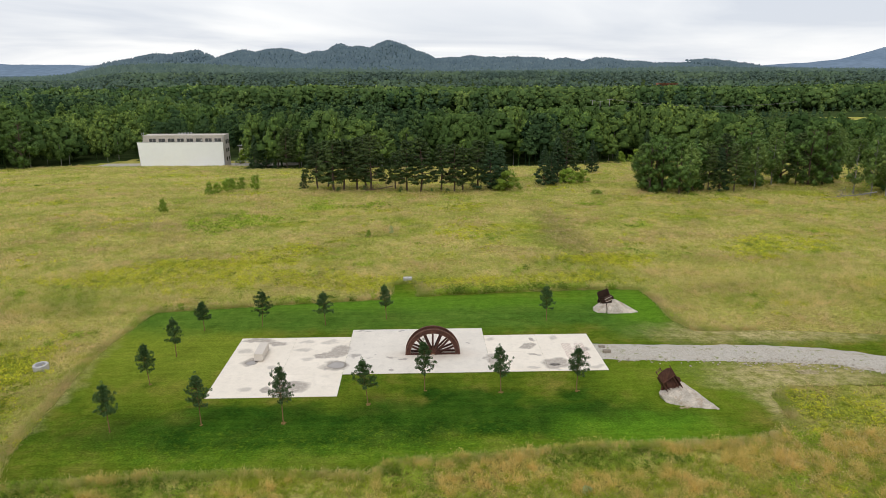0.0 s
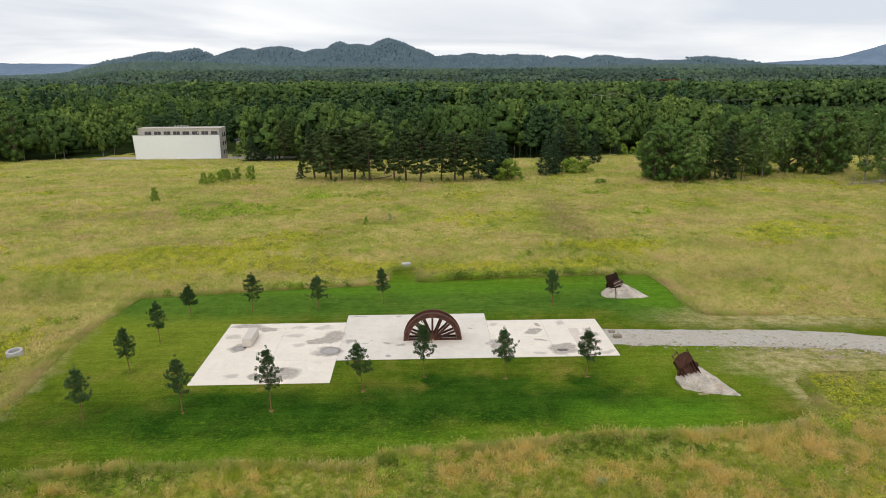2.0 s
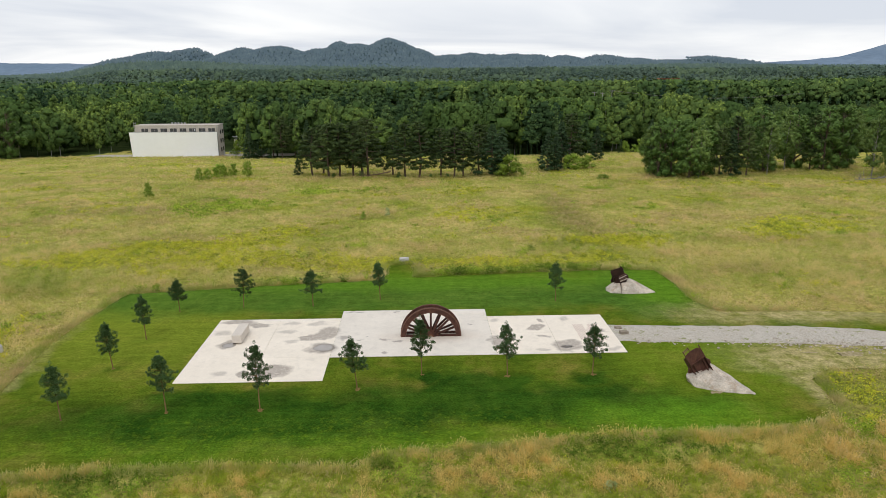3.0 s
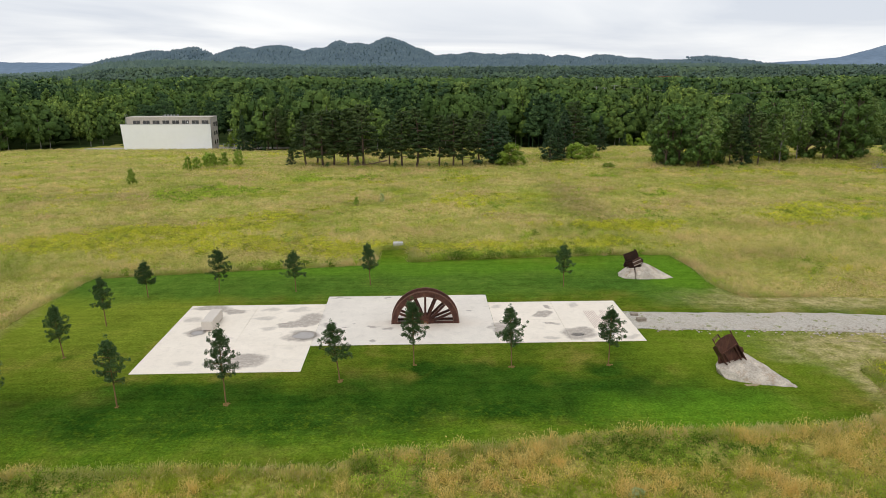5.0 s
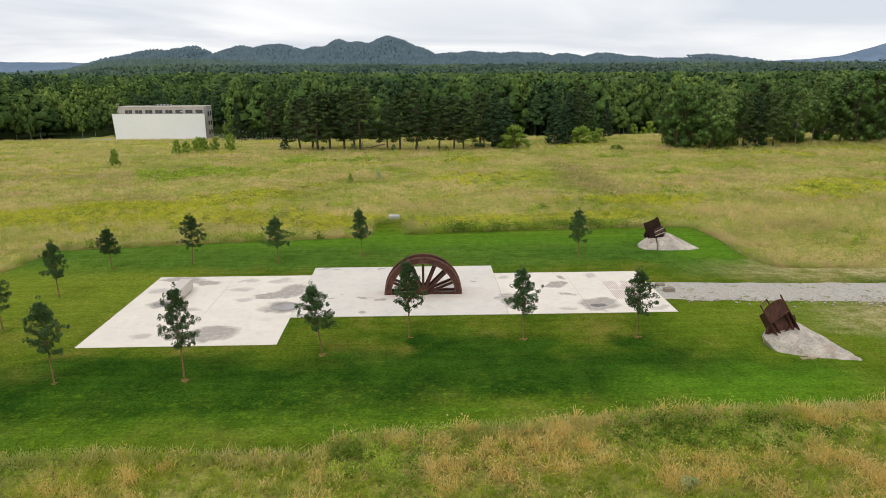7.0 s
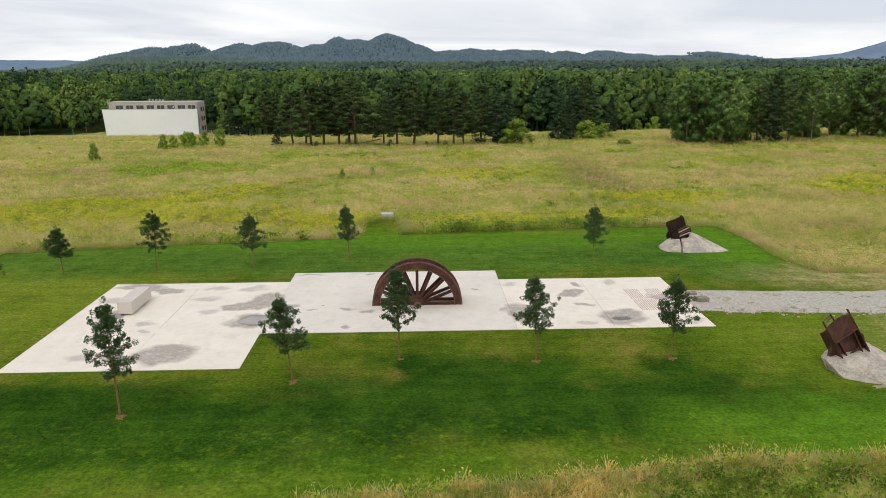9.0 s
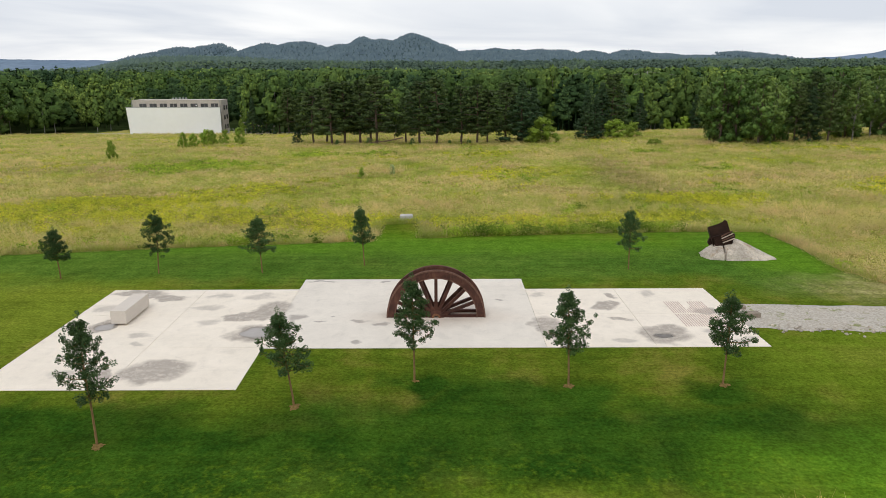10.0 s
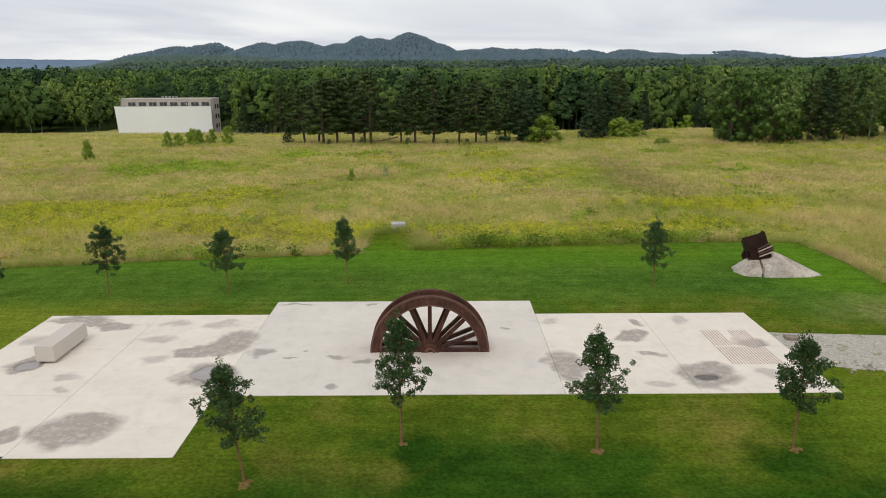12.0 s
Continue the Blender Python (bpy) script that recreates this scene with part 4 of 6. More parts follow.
# ---- young oaks on the lawn ----
def young_oak(x, y, h, lean, width, seed, bare=0.36):
    rng = np.random.default_rng(seed)
    ob = thing("young_oak", pose(x, y, -0.05), "young oak with dark green leaves and thin trunk on the lawn", "tree", "young oaks round the slabs")
    n = 9
    zs = np.linspace(0, h * 0.93, n)
    drift = np.cumsum(rng.normal(0, 0.02, (n, 2)), 0)
    px = lean * (zs / h) ** 1.2 + drift[:, 0] * (zs / h)
    py = drift[:, 1] * (zs / h)
    stem = np.stack([px, py, zs], 1)
    limbs, clumps = [], []
    z0 = bare * h
    for i in range(27):
        t = (i + rng.uniform(0, 1)) / 27
        z = z0 + (h * 0.93 - z0) * t
        prof = float(np.interp(t, [0, 0.10, 0.32, 0.62, 0.88, 1], [0.58, 0.94, 1.02, 0.70, 0.33, 0.12]))
        reach = 1.22 * width * prof * (rng.uniform(0.76, 1.05) if i % 5 else rng.uniform(1.02, 1.24))
        a = i * 2.4 + rng.uniform(-0.5, 0.5)
        b0 = np.array([np.interp(z, zs, px), np.interp(z, zs, py), z])
        tip = b0 + np.array([math.cos(a) * reach, math.sin(a) * reach, reach * rng.uniform(-0.05, 0.65)])
        tip[2] = min(tip[2], h)
        mid = (b0 + tip) / 2 + np.array([0, 0, -0.04])
        limbs.append(tube([b0, mid, tip], [0.014, 0.010, 0.004], 4))
        for q in np.linspace(0.22, 1.0, 8):
            c = b0 + (tip - b0) * q + rng.normal(0, 0.075, 3) * (1.1 - 0.5 * q)
            clumps.append((*c, (0.145 - 0.065 * q) * rng.uniform(0.6, 1.35), 0.09))
    for z in np.linspace(z0 + 0.1, h, 8):
        clumps.append((np.interp(z, zs, px), np.interp(z, zs, py), z, 0.09, 0.12))
    part("trunk", soup("trunk", *tube(stem, 0.030 * (1 - 0.8 * zs / h) + 0.005, 7)), BARK, ob, "slender grey-brown trunk")
    for v, f in limbs:
        part("limb", soup("limb", v, f), BARK, ob)
    pts, d = shell_points(rng, clumps, 46)
    v, f = leaf_quads(rng, pts, 0.034)
    part("crown", soup("crown", v, f), OAK_LEAF, ob)
    return ob


OAKS = [(-14.36, 36.22, 3.34, 0.0, 0.60), (-9.7, 36.3, 3.7, 0.0, 0.62), (-4.97, 38.45, 3.05, -0.34, 0.66), (-1.5, 40.1, 3.5, 0.03, 0.62), (3.3, 39.7, 3.22, -0.2, 0.60), (8.12, 39.75, 3.05, 0.06, 0.62),
        (-19.25, 35.58, 3.1, -0.06, 0.55), (-19.3, 41.7, 2.85, -0.12, 0.55), (-19.05, 46.1, 2.95, -0.12, 0.56), (-18.6, 51.2, 2.45, -0.12, 0.56), (-14.3, 52.0, 3.05, 0.16, 0.74), (-9.3, 52.0, 2.8, -0.06, 0.70), (-4.5, 53.25, 3.0, -0.15, 0.50), (8.5, 52.4, 3.05, -0.1, 0.55)]
for i, (x, y, h, lean, width) in enumerate(OAKS):
    young_oak(x, y, h, lean, width, 40 + i)


def mulch_patch(x, y, r, seed):
    bm = bmesh.new()
    n = 44
    mid = bm.verts.new((0, 0, 0.035))
    ring = []
    for i in range(n):
        a = 2 * math.pi * i / n
        q = r * (1 + 0.7 * noise.noise(Vector((math.cos(a) * 1.6, math.sin(a) * 1.6, seed * 3.1))) + 0.45 * noise.noise(Vector((math.cos(a) * 6, math.sin(a) * 6, seed))))
        ring.append(bm.verts.new((q * math.cos(a), q * math.sin(a), 0.0)))
    for i in range(n):
        bm.faces.new((mid, ring[i], ring[(i + 1) % n]))
    ob = add("mulch_patch", bm, SOIL)
    ob.matrix_basis = pose(x, y, -0.013)
    return tagged(ob, "small patch of dry brown mulch at a tree foot", "mulch", "mulch patches", "structure")


for i, (x, y, h, lean, width) in enumerate(OAKS):
    if i in (0, 1, 2, 3, 4, 5, 7):
        mulch_patch(x + 0.03, y - 0.04, 0.16 if i in (4, 5, 1, 2) else 0.10, i)


# ---- the building with its white screen ----
def hall():
    x0, x1, y0, y1, zb, zt = -82.25, -58.8, 206.0, 211.5, -7.9, 1.25
    cx, cy, w, d, h = (x0 + x1) / 2, (y0 + y1) / 2, x1 - x0, y1 - y0, zt - zb
    ob = thing("hall", pose(cx, cy, zb), "plain grey-beige flat-roofed hall with a window row", "building")
    wall = part("wall", box(w, d, h, (0, 0, 0), 0.02), RENDER_WALL, ob)
    part("roof_edge", box(w + 0.1, d + 0.1, 0.12, (0, 0, h), 0.02), RENDER_WALL, ob)
    for i in range(8):
        x = -w / 2 + 2.75 + i * 2.70
        win = part("window", box(1.85, 0.10, 0.95, (x, -d / 2 - 0.02, h - 1.75)), DARK_GLASS, ob, "dark high window")
        part("window_sill", box(2.0, 0.16, 0.08, (x, -d / 2 - 0.06, h - 1.83)), RENDER_WALL, win)
        part("mullion", box(0.05, 0.05, 0.95, (x, -d / 2 - 0.09, h - 1.75)), RENDER_WALL, win)
    for zz in (1.6, 4.1, 6.6):
        for yy in (-0.6, 1.4):
            win = part("window", box(0.10, 1.0, 1.15, (w / 2 + 0.02, yy, zz)), DARK_GLASS, ob)
            part("window_sill", box(0.16, 1.1, 0.08, (w / 2 + 0.05, yy, zz - 0.08)), RENDER_WALL, win)
    part("downpipe", beam((w / 2 - 0.3, -d / 2 - 0.08, 0), (w / 2 - 0.3, -d / 2 - 0.08, h), 0.14, 0.14), GREY_METAL, ob)
    ladder = part("ladder", beam((-w / 2 - 0.2, -d / 2, 5.5), (-w / 2 - 0.2, -d / 2, h + 1.0), 0.08, 0.08), GREY_METAL, ob, "grey steel roof ladder")
    part("ladder_rail", beam((-w / 2 + 0.4, -d / 2, h), (-w / 2 + 0.4, -d / 2, h + 1.0), 0.08, 0.08), GREY_METAL, ladder)
    for k in range(8):
        part("rung", beam((-w / 2 - 0.2, -d / 2, 6.0 + k * 0.55), (-w / 2 + 0.4, -d / 2, 6.0 + k * 0.55), 0.05, 0.05, (0, 0, 1)), GREY_METAL, ladder)
    for k in range(5):
        part("roof_pipe", box(0.5, 0.3, 0.35, (-2.5 + k * 0.9, 1.5, h + 0.22), 0.05), GREY_METAL, ob)
    lamp = part("wall_lamp", box(0.3, 0.3, 0.3, (w * 0.22, -d / 2 - 0.2, h - 1.4), 0.08), WHITE_SHEET, ob)
    scr = thing("white_screen", pose(-70.9, 204.6, -7.85), "huge blank white screen wall before the hall", "screen")
    for i in range(8):
        bm = box(24.2 / 8 - 0.005, 0.25, 7.35, (-12.1 + 24.2 / 8 * (i + 0.5), 0, 0), 0.006)
        for v in bm.verts if i == 0 else ():
            if v.co.x < -11 and v.co.z > 1:
                v.co.x -= 0.45
        part("screen_panel", bm, WHITE_SHEET, scr)
    part("coping", box(24.9, 0.34, 0.10, (-0.3, 0, 7.35), 0.01), GREY_METAL, scr)
    for i in range(6):
        part("brace", beam((-11 + i * 4.4, 0.1, 6.6), (-11 + i * 4.4, 1.35, 6.0), 0.12, 0.12, (1, 0, 0)), GREY_METAL, scr)


hall()


def forecourt():
    """Grey gravel yard round the hall, lying on the slope."""
    xs, ys = np.linspace(-98, -38, 31), np.linspace(203.2, 217, 8)
    gx, gy = np.meshgrid(xs, ys)
    gy = gy + 1.2 * np.sin(gx / 7.0) * (gy < 205)
    v = np.stack([gx, gy, ground_z(gx, gy) + 0.06], 2).reshape(-1, 3)
    i = (np.arange(7)[:, None] * 31 + np.arange(30)[None]).ravel()
    tagged(add("forecourt", soup("forecourt", v, np.stack([i, i + 1, i + 32, i + 31], 1)), GRAVEL), "grey gravel yard round the hall", "yard", kind="structure")


forecourt()


def shed():
    """A low store with a shallow pitched roof among the trees behind the hall."""
    ob = thing("shed", pose(-57.5, 237, float(ground_z(-57.5, 237))), "low pale shed with a grey pitched roof among trees", "shed")
    part("wall", box(9.0, 5.0, 3.0, (0, 0, 0), 0.02), RENDER_WALL, ob)
    for sy in (-1, 1):
        part("roof", beam((-4.8, sy * 1.45, 3.42), (4.8, sy * 1.45, 3.42), 3.1, 0.14, (0, -0.28 * sy, 1)), GREY_METAL, ob)
    for x in (-2.8, 0.0, 2.8):
        part("window", box(1.2, 0.08, 0.9, (x, -2.5, 1.2)), DARK_GLASS, ob)
    part("door", box(1.0, 0.08, 2.05, (4.0, -2.5, 0.0)), GREY_METAL, ob)


shed()


def wire_fence():
    ob = thing("fence", pose(-55.5, 206, float(ground_z(-55.5, 206))), "thin grey wire fence with posts beside the hall", "fence")
    for i in range(9):
        part("post", beam((i * 1.5 - 2, 0, -0.1), (i * 1.5 - 2, 0, 1.5), 0.10, 0.10), GREY_METAL, ob)
    for z in (0.3, 0.75, 1.2, 1.45):
        part("wire", beam((-2, 0, z), (10, 0, z), 0.03, 0.03, (0, 0, 1)), GREY_METAL, ob)


wire_fence()


def far_house(x, y, w, roof, walls, label):
    """A small gabled house glimpsed over the trees."""
    ob = thing("house", pose(x, y, float(ground_z(x, y))), label, "house")
    part("wall", box(w, 8.0, 9.5, (0, 0, 0), 0.03), walls, ob)
    for sy in (-1, 1):
        part("roof", beam((-w / 2 - 0.4, sy * 2.15, 11.0), (w / 2 + 0.4, sy * 2.15, 11.0), 5.2, 0.25, (0, -0.62 * sy, 1)), roof, ob)
    for i in range(max(2, int(w / 3.5))):
        part("window", box(1.2, 0.1, 1.4, (-w / 2 + 1.8 + i * 3.2, -4.0, 6.6)), DARK_GLASS, ob)


far_house(236, 668, 18.0, HUB_RUST, WHITE_SHEET, "long white house with a red-brown roof beyond woods")


def utility_pole(x, y, top, arms, label):
    z = float(ground_z(x, y))
    ob = thing("utility_pole", pose(x, y, z), label, "pole")
    h = top - z
    part("mast", soup("mast", *tube([(0, 0, 0), (0, 0, h * 0.5), (0, 0, h)], [0.2, 0.17, 0.13], 8)), WOOD_POLE, ob)
    for k in range(arms):
        part("crossarm", beam((-1.1, 0, h - 0.35 - 0.6 * k), (1.1, 0, h - 0.35 - 0.6 * k), 0.14, 0.14, (0, 0, 1)), WOOD_POLE, ob)
        for sx in (-1.0, 0.0, 1.0):
            part("insulator", beam((sx, 0, h - 0.3 - 0.6 * k), (sx, 0, h - 0.05 - 0.6 * k), 0.1, 0.1), GREY_METAL, ob)


for x, y, top in ((73.2, 300, 7.2), (76.6, 300, 6.8), (80.6, 300, 7.7)):
    utility_pole(x, y, top, 1, "grey power-line pole rising from the woods")
utility_pole(-57.6, 232.5, 1.2, 1, "grey pole standing among trees behind the hall")
utility_pole(-52.4, 222, 3.0, 0, "thin grey lamp pole near the hall")


def power_line():
    ob = thing("power_line", pose(80.6, 300, 7.5), "dark sagging power cables above the woods", "cable")
    for k in range(3):
        pts = [(t * 90, t * 14 + (k - 1) * 0.9, -7.5 * 4 * t * (1 - t) * 0.35 - 2.0 * t + 0.1 * k) for t in np.linspace(0, 1, 14)]
        part("cable", soup("cable", *tube(pts, [0.018] * 14, 4)), UNDER, ob)


power_line()


# ---- trees at the meadow's edge ----
def crown_clumps(kind, rng, h):
    c = []
    if kind in ("broad", "birch"):
        wide, low = (0.30, 0.09) if kind == "broad" else (0.20, 0.26)
        for _ in range(66 if kind == "broad" else 60):
            t = rng.uniform(0, 1)
            r = wide * h * (math.sin(math.pi * (0.14 + 0.80 * t)) ** 0.8) * math.sqrt(rng.uniform(0.1, 1))
            a = rng.uniform(0, 2 * math.pi)
            z = h * (low + (0.97 - low) * t)
            q = h * rng.uniform(0.055, 0.095) * (1.0 if t < 0.8 else 0.75)
            c.append((r * math.cos(a), r * math.sin(a), z - q * 0.5, q, q * 0.85))
    elif kind == "pine":
        for i in range(52):
            t = (i + rng.uniform(0, 1)) / 52
            r = h * 0.29 * (0.30 + 0.70 * math.sin(math.pi * min(1.0, 0.25 + 0.75 * t))) * math.sqrt(rng.uniform(0.05, 1)) * (1.0 - 0.35 * t)
            a = i * 2.4 + rng.uniform(-0.6, 0.6)
            z = h * (0.16 + 0.81 * t)
            q = h * rng.uniform(0.06, 0.10) * (1.0 - 0.4 * t)
            c.append((r * math.cos(a), r * math.sin(a), z + 0.12 * r, q, q * 0.5))
    elif kind == "spruce":
        for i in range(64):
            t = (i + rng.uniform(0, 1)) / 64
            r = h * 0.25 * (1 - t) ** 0.85 * rng.uniform(0.35, 1.05)
            a = i * 2.4 + rng.uniform(-0.4, 0.4)
            q = h * (0.035 + 0.06 * (1 - t))
            c.append((r * math.cos(a), r * math.sin(a), h * (0.06 + 0.92 * t) - 0.12 * r, q, q * 0.55))
    else:
        for _ in range(34):
            a, t = rng.uniform(0, 2 * math.pi), rng.uniform(0, 1)
            r = 0.50 * h * math.sqrt(rng.uniform(0, 1)) * (1 - 0.5 * t)
            c.append((r * math.cos(a), r * math.sin(a), h * (0.12 + 0.76 * t * (1 - 0.5 * r / h)), h * rng.uniform(0.10, 0.16), h * 0.12))
    return c


LEAVES = {"broad": BROAD_LEAF, "birch": BIRCH_LEAF, "pine": PINE_LEAF, "spruce": SPRUCE_LEAF, "bush": BUSH_LEAF, "red": RED_LEAF}
WORDS = {"broad": ("broadleaf_tree", "full green broadleaf tree at the meadow edge", "tree"), "birch": ("birch_tree", "light green birch with a pale trunk", "tree"), "pine": ("pine_tree", "dark green pine with a bare lower trunk", "tree"),
         "spruce": ("spruce_tree", "dense dark conifer branched to the ground", "tree"), "bush": ("bush", "rounded bright green bush in the meadow", "bush")}
PROTO = {}


def tree_meshes(kind, seed, leaf=None):
    """Trunk and crown meshes of a tree 10 m high."""
    key = (kind, seed, leaf)
    if key in PROTO:
        return PROTO[key]
    rng = np.random.default_rng(seed * 7 + len(kind))
    h = 10.0
    clumps = crown_clumps(kind, rng, h)
    pieces = []
    if kind != "bush":
        bend = rng.normal(0, 0.12, 2)
        zs = np.linspace(-0.3, h * 0.9, 8)
        stem = np.stack([bend[0] * np.sin(zs * 0.5), bend[1] * np.sin(zs * 0.4), zs], 1)
        r0 = {"pine": 0.17, "spruce": 0.15, "broad": 0.2, "birch": 0.11}[kind]
        pieces.append(tube(stem, r0 * (1.0 - 0.85 * np.clip(zs / h, 0, 1)), 7))
    else:
        r0 = 0.2
    for x, y, z, q, _ in clumps[::2]:
        zb = max(0.0, z - 0.7 * math.hypot(x, y) - 0.3) if kind in ("broad", "birch", "bush") else z - 0.1
        sx = 0.0 if kind != "bush" else x * 0.15
        pieces.append(tube([(sx, 0, zb), (x * 0.5, y * 0.5, (zb + z) / 2), (x, y, z)], [r0 * 0.32, r0 * 0.2, r0 * 0.08], 4))
    trunk = soup("trunk", *join(pieces))
    trunk.materials.append(BIRCH_BARK if kind == "birch" else PINE_BARK)
    per, size = {"broad": (62, 0.15), "birch": (52, 0.13), "pine": (66, 0.14), "spruce": (52, 0.14), "bush": (60, 0.28)}[kind]
    pts, d = shell_points(rng, clumps, per)
    v, f = leaf_tris(rng, pts, size, d * 0.8, 0.3)
    radial = pts - np.array([0, 0, h * (0.5 if kind != "bush" else 0.1)])
    radial /= np.linalg.norm(radial, axis=1)[:, None]
    f, nn = soft_normals(v, f, 0.95 * d + 0.40 * radial + rng.normal(0, 0.22, d.shape) + [0, 0, 0.18])
    # a dim heart in each clump, so that the crown does not let the sky through
    bv, bf = tri_lathe([(0.0, -1.0), (0.8, -0.3), (0.7, 0.5), (0.0, 1.0)], 5)
    bf = bf[np.linalg.norm(np.cross(bv[bf[:, 1]] - bv[bf[:, 0]], bv[bf[:, 2]] - bv[bf[:, 0]]), axis=1) > 1e-6]
    thick = 0.62 if kind != "birch" else 0.45
    hearts = [(bv * [q * thick, q * thick, qz * thick] * rng.uniform(0.8, 1.15, bv.shape) + [x, y, z], bf) for x, y, z, q, qz in clumps]
    hv, hf = join(hearts)
    hn = np.tile(bv / np.linalg.norm(bv, axis=1)[:, None], (len(clumps), 1))
    v, f = join([(v, f), (hv, hf)])
    crown = soup("crown", v, f, np.concatenate([nn, hn]))
    crown.materials.append(LEAVES[leaf or kind])
    PROTO[key] = (trunk, crown)
    return PROTO[key]


def edge_tree(kind, x, y, h, seed, wide=1.0, leaf=None, label=""):
    name, words, cat = WORDS[kind]
    rng = random.Random(seed * 31 + int(x * 10))
    trunk, crown = tree_meshes(kind, seed, leaf)
    s = h / 10.0
    ob = thing(name, pose(x, y, float(ground_z(x, y)), 0, 0, rng.uniform(0, 360)) @ Matrix.Diagonal((s * wide, s * wide, s, 1)), label or words, cat, "" if kind == "bush" else "trees at the meadow edge")
    add("trunk" if kind != "bush" else "stems", trunk, None, ob)
    add("crown", crown, None, ob)
    return ob


# pines standing in a row with open ground under them
for i, (x, y, h) in enumerate([(-20.9, 130.5, 8.4), (-17.5, 127, 9.3), (-15.7, 128, 9.3), (-13.3, 128.4, 9.5), (-10.5, 126.2, 10.0), (-6.1, 127.4, 7.0), (-3.9, 124, 9.0), (-1.4, 123.3, 9.4), (2.3, 123.4, 8.2), (4.6, 121.6, 8.3), (6.2, 122.4, 7.6),
                              (-19.3, 133, 8.8), (-12.0, 133, 9.6)]):
    edge_tree("pine", x, y, h * 1.04, i % 4, 1.22)
browned = edge_tree("pine", -17.9, 129.6, 9.4, 1, 1.1, None, "pine with browned branches near its top")
_rng = np.random.default_rng(3)
_pts, _way = shell_points(_rng, [(-0.9, -0.9, 8.2, 0.7, 0.4), (-0.3, -1.1, 8.7, 0.5, 0.35), (-1.2, -0.3, 7.8, 0.5, 0.3)], 60)
add("browned_branches", soup("browned_branches", *leaf_tris(_rng, _pts, 0.16, _way, 0.3)), RED_LEAF, browned, "red-brown dry branches")
edge_tree("spruce", -23.6, 131, 3.4, 1, 1.1)
edge_tree("pine", 9.2, 126.0, 9.0, 2, 1.3)
edge_tree("spruce", 11.3, 123.5, 9.0, 0, 1.35)
edge_tree("spruce", 13.2, 125.5, 8.2, 2, 1.3)
edge_tree("bush", 14.4, 121.4, 4.2, 1, 1.25)
edge_tree("spruce", 21.8, 128, 7.6, 1, 1.1)
edge_tree("spruce", 23.4, 129.5, 6.4, 3, 1.1)
edge_tree("pine", 27.6, 136, 10.3, 0, 1.2)
edge_tree("spruce", 25.4, 134, 8.8, 2, 1.2)
edge_tree("bush", 26.9, 130.6, 3.6, 2, 1.15)
edge_tree("bush", 29.8, 132, 3.0, 3, 1.1)
edge_tree("spruce", 36.8, 152, 7.4, 3, 1.0)
for i, (x, y, h) in enumerate([(37.2, 118.2, 8.7), (37.9, 116.2, 9.6), (40.2, 116.4, 9.5), (42.1, 113.6, 8.9), (43.6, 113.3, 8.8), (45.6, 116.5, 8.6), (40.4, 120.5, 10.0), (44.4, 121, 9.4), (48.2, 118, 9.2)]):
    edge_tree("broad" if i % 4 else "birch", x, y, h, i % 4, 0.95)
for i, (k, x, y, h) in enumerate([("pine", 48.0, 115.6, 8.0), ("pine", 51.8, 114.2, 8.4), ("spruce", 50.0, 115.8, 7.6), ("pine", 53.0, 121, 9.6), ("birch", 56.2, 116, 9.2), ("broad", 57.5, 120, 9.8), ("birch", 59.7, 123, 10.4), ("birch", 62.0, 121.5, 9.8),
                                  ("broad", 64.6, 123.4, 10.4), ("pine", 66.2, 121.0, 9.6), ("broad", 68.2, 120.5, 11.0), ("broad", 71.0, 121.0, 11.2), ("birch", 73.3, 121.9, 11.2), ("birch", 69.4, 109.2, 10.2), ("birch", 71.0, 107.2, 10.0),
                                  ("birch", 72.7, 106.0, 10.8), ("birch", 74.5, 108.5, 10.6), ("broad", 76.5, 112, 11.0), ("broad", 60.5, 128, 10.5), ("birch", 66.5, 129, 10.8), ("broad", 75.5, 127, 11.2), ("broad", 55.0, 127, 9.6), ("broad", 80, 118, 11)]):
    edge_tree(k, x, y, h, i % 4, 0.9 if k == "birch" else 0.95)
for i, (k, x, y, h) in enumerate([("spruce", -43.7, 192, 10.2), ("spruce", -46.5, 190.5, 9.0), ("pine", -40.8, 193, 11), ("pine", -37.5, 189, 11), ("pine", -34.5, 191, 10.5), ("spruce", -31, 190, 10), ("broad", -112, 196, 14), ("spruce", -117, 188, 9),
                                  ("bush", -53, 214, 4.5), ("bush", -56, 216, 5), ("bush", -49.5, 216, 4.2), ("spruce", 66.5, 205, 10.0), ("bush", 58.6, 204, 4.2), ("bush", 63.3, 205, 4.8), ("spruce", 57.2, 203, 4.2)]):
    edge_tree(k, x, y, h, i % 4)
for i, (x, y, h, w) in enumerate([(-39.8, 102.2, 1.9, 0.8), (-39.8, 125, 1.8, 1.0), (-38.9, 127.1, 1.7, 1.1), (-37.8, 129.3, 2.1, 1.0), (-36.8, 130, 1.9, 1.0), (-36.0, 133.2, 1.8, 1.1), (-33.1, 132.2, 2.3, 0.85), (-8.0, 83.2, 0.8, 0.9), (28.4, 114.4, 0.7, 3.0)]):
    edge_tree("bush", x, y, h * 1.5, i % 4, w * 0.66)


for i, (x, y, h) in enumerate([(-11.6, 125.4, 1.3), (-5.0, 123.6, 1.1), (3.4, 121.8, 0.9), (-16.6, 126.4, 1.0), (0.6, 122.6, 0.8)]):
    edge_tree("bush", x, y, h, i % 4, 0.9, "broad", "low dark green undergrowth at the foot of pines")


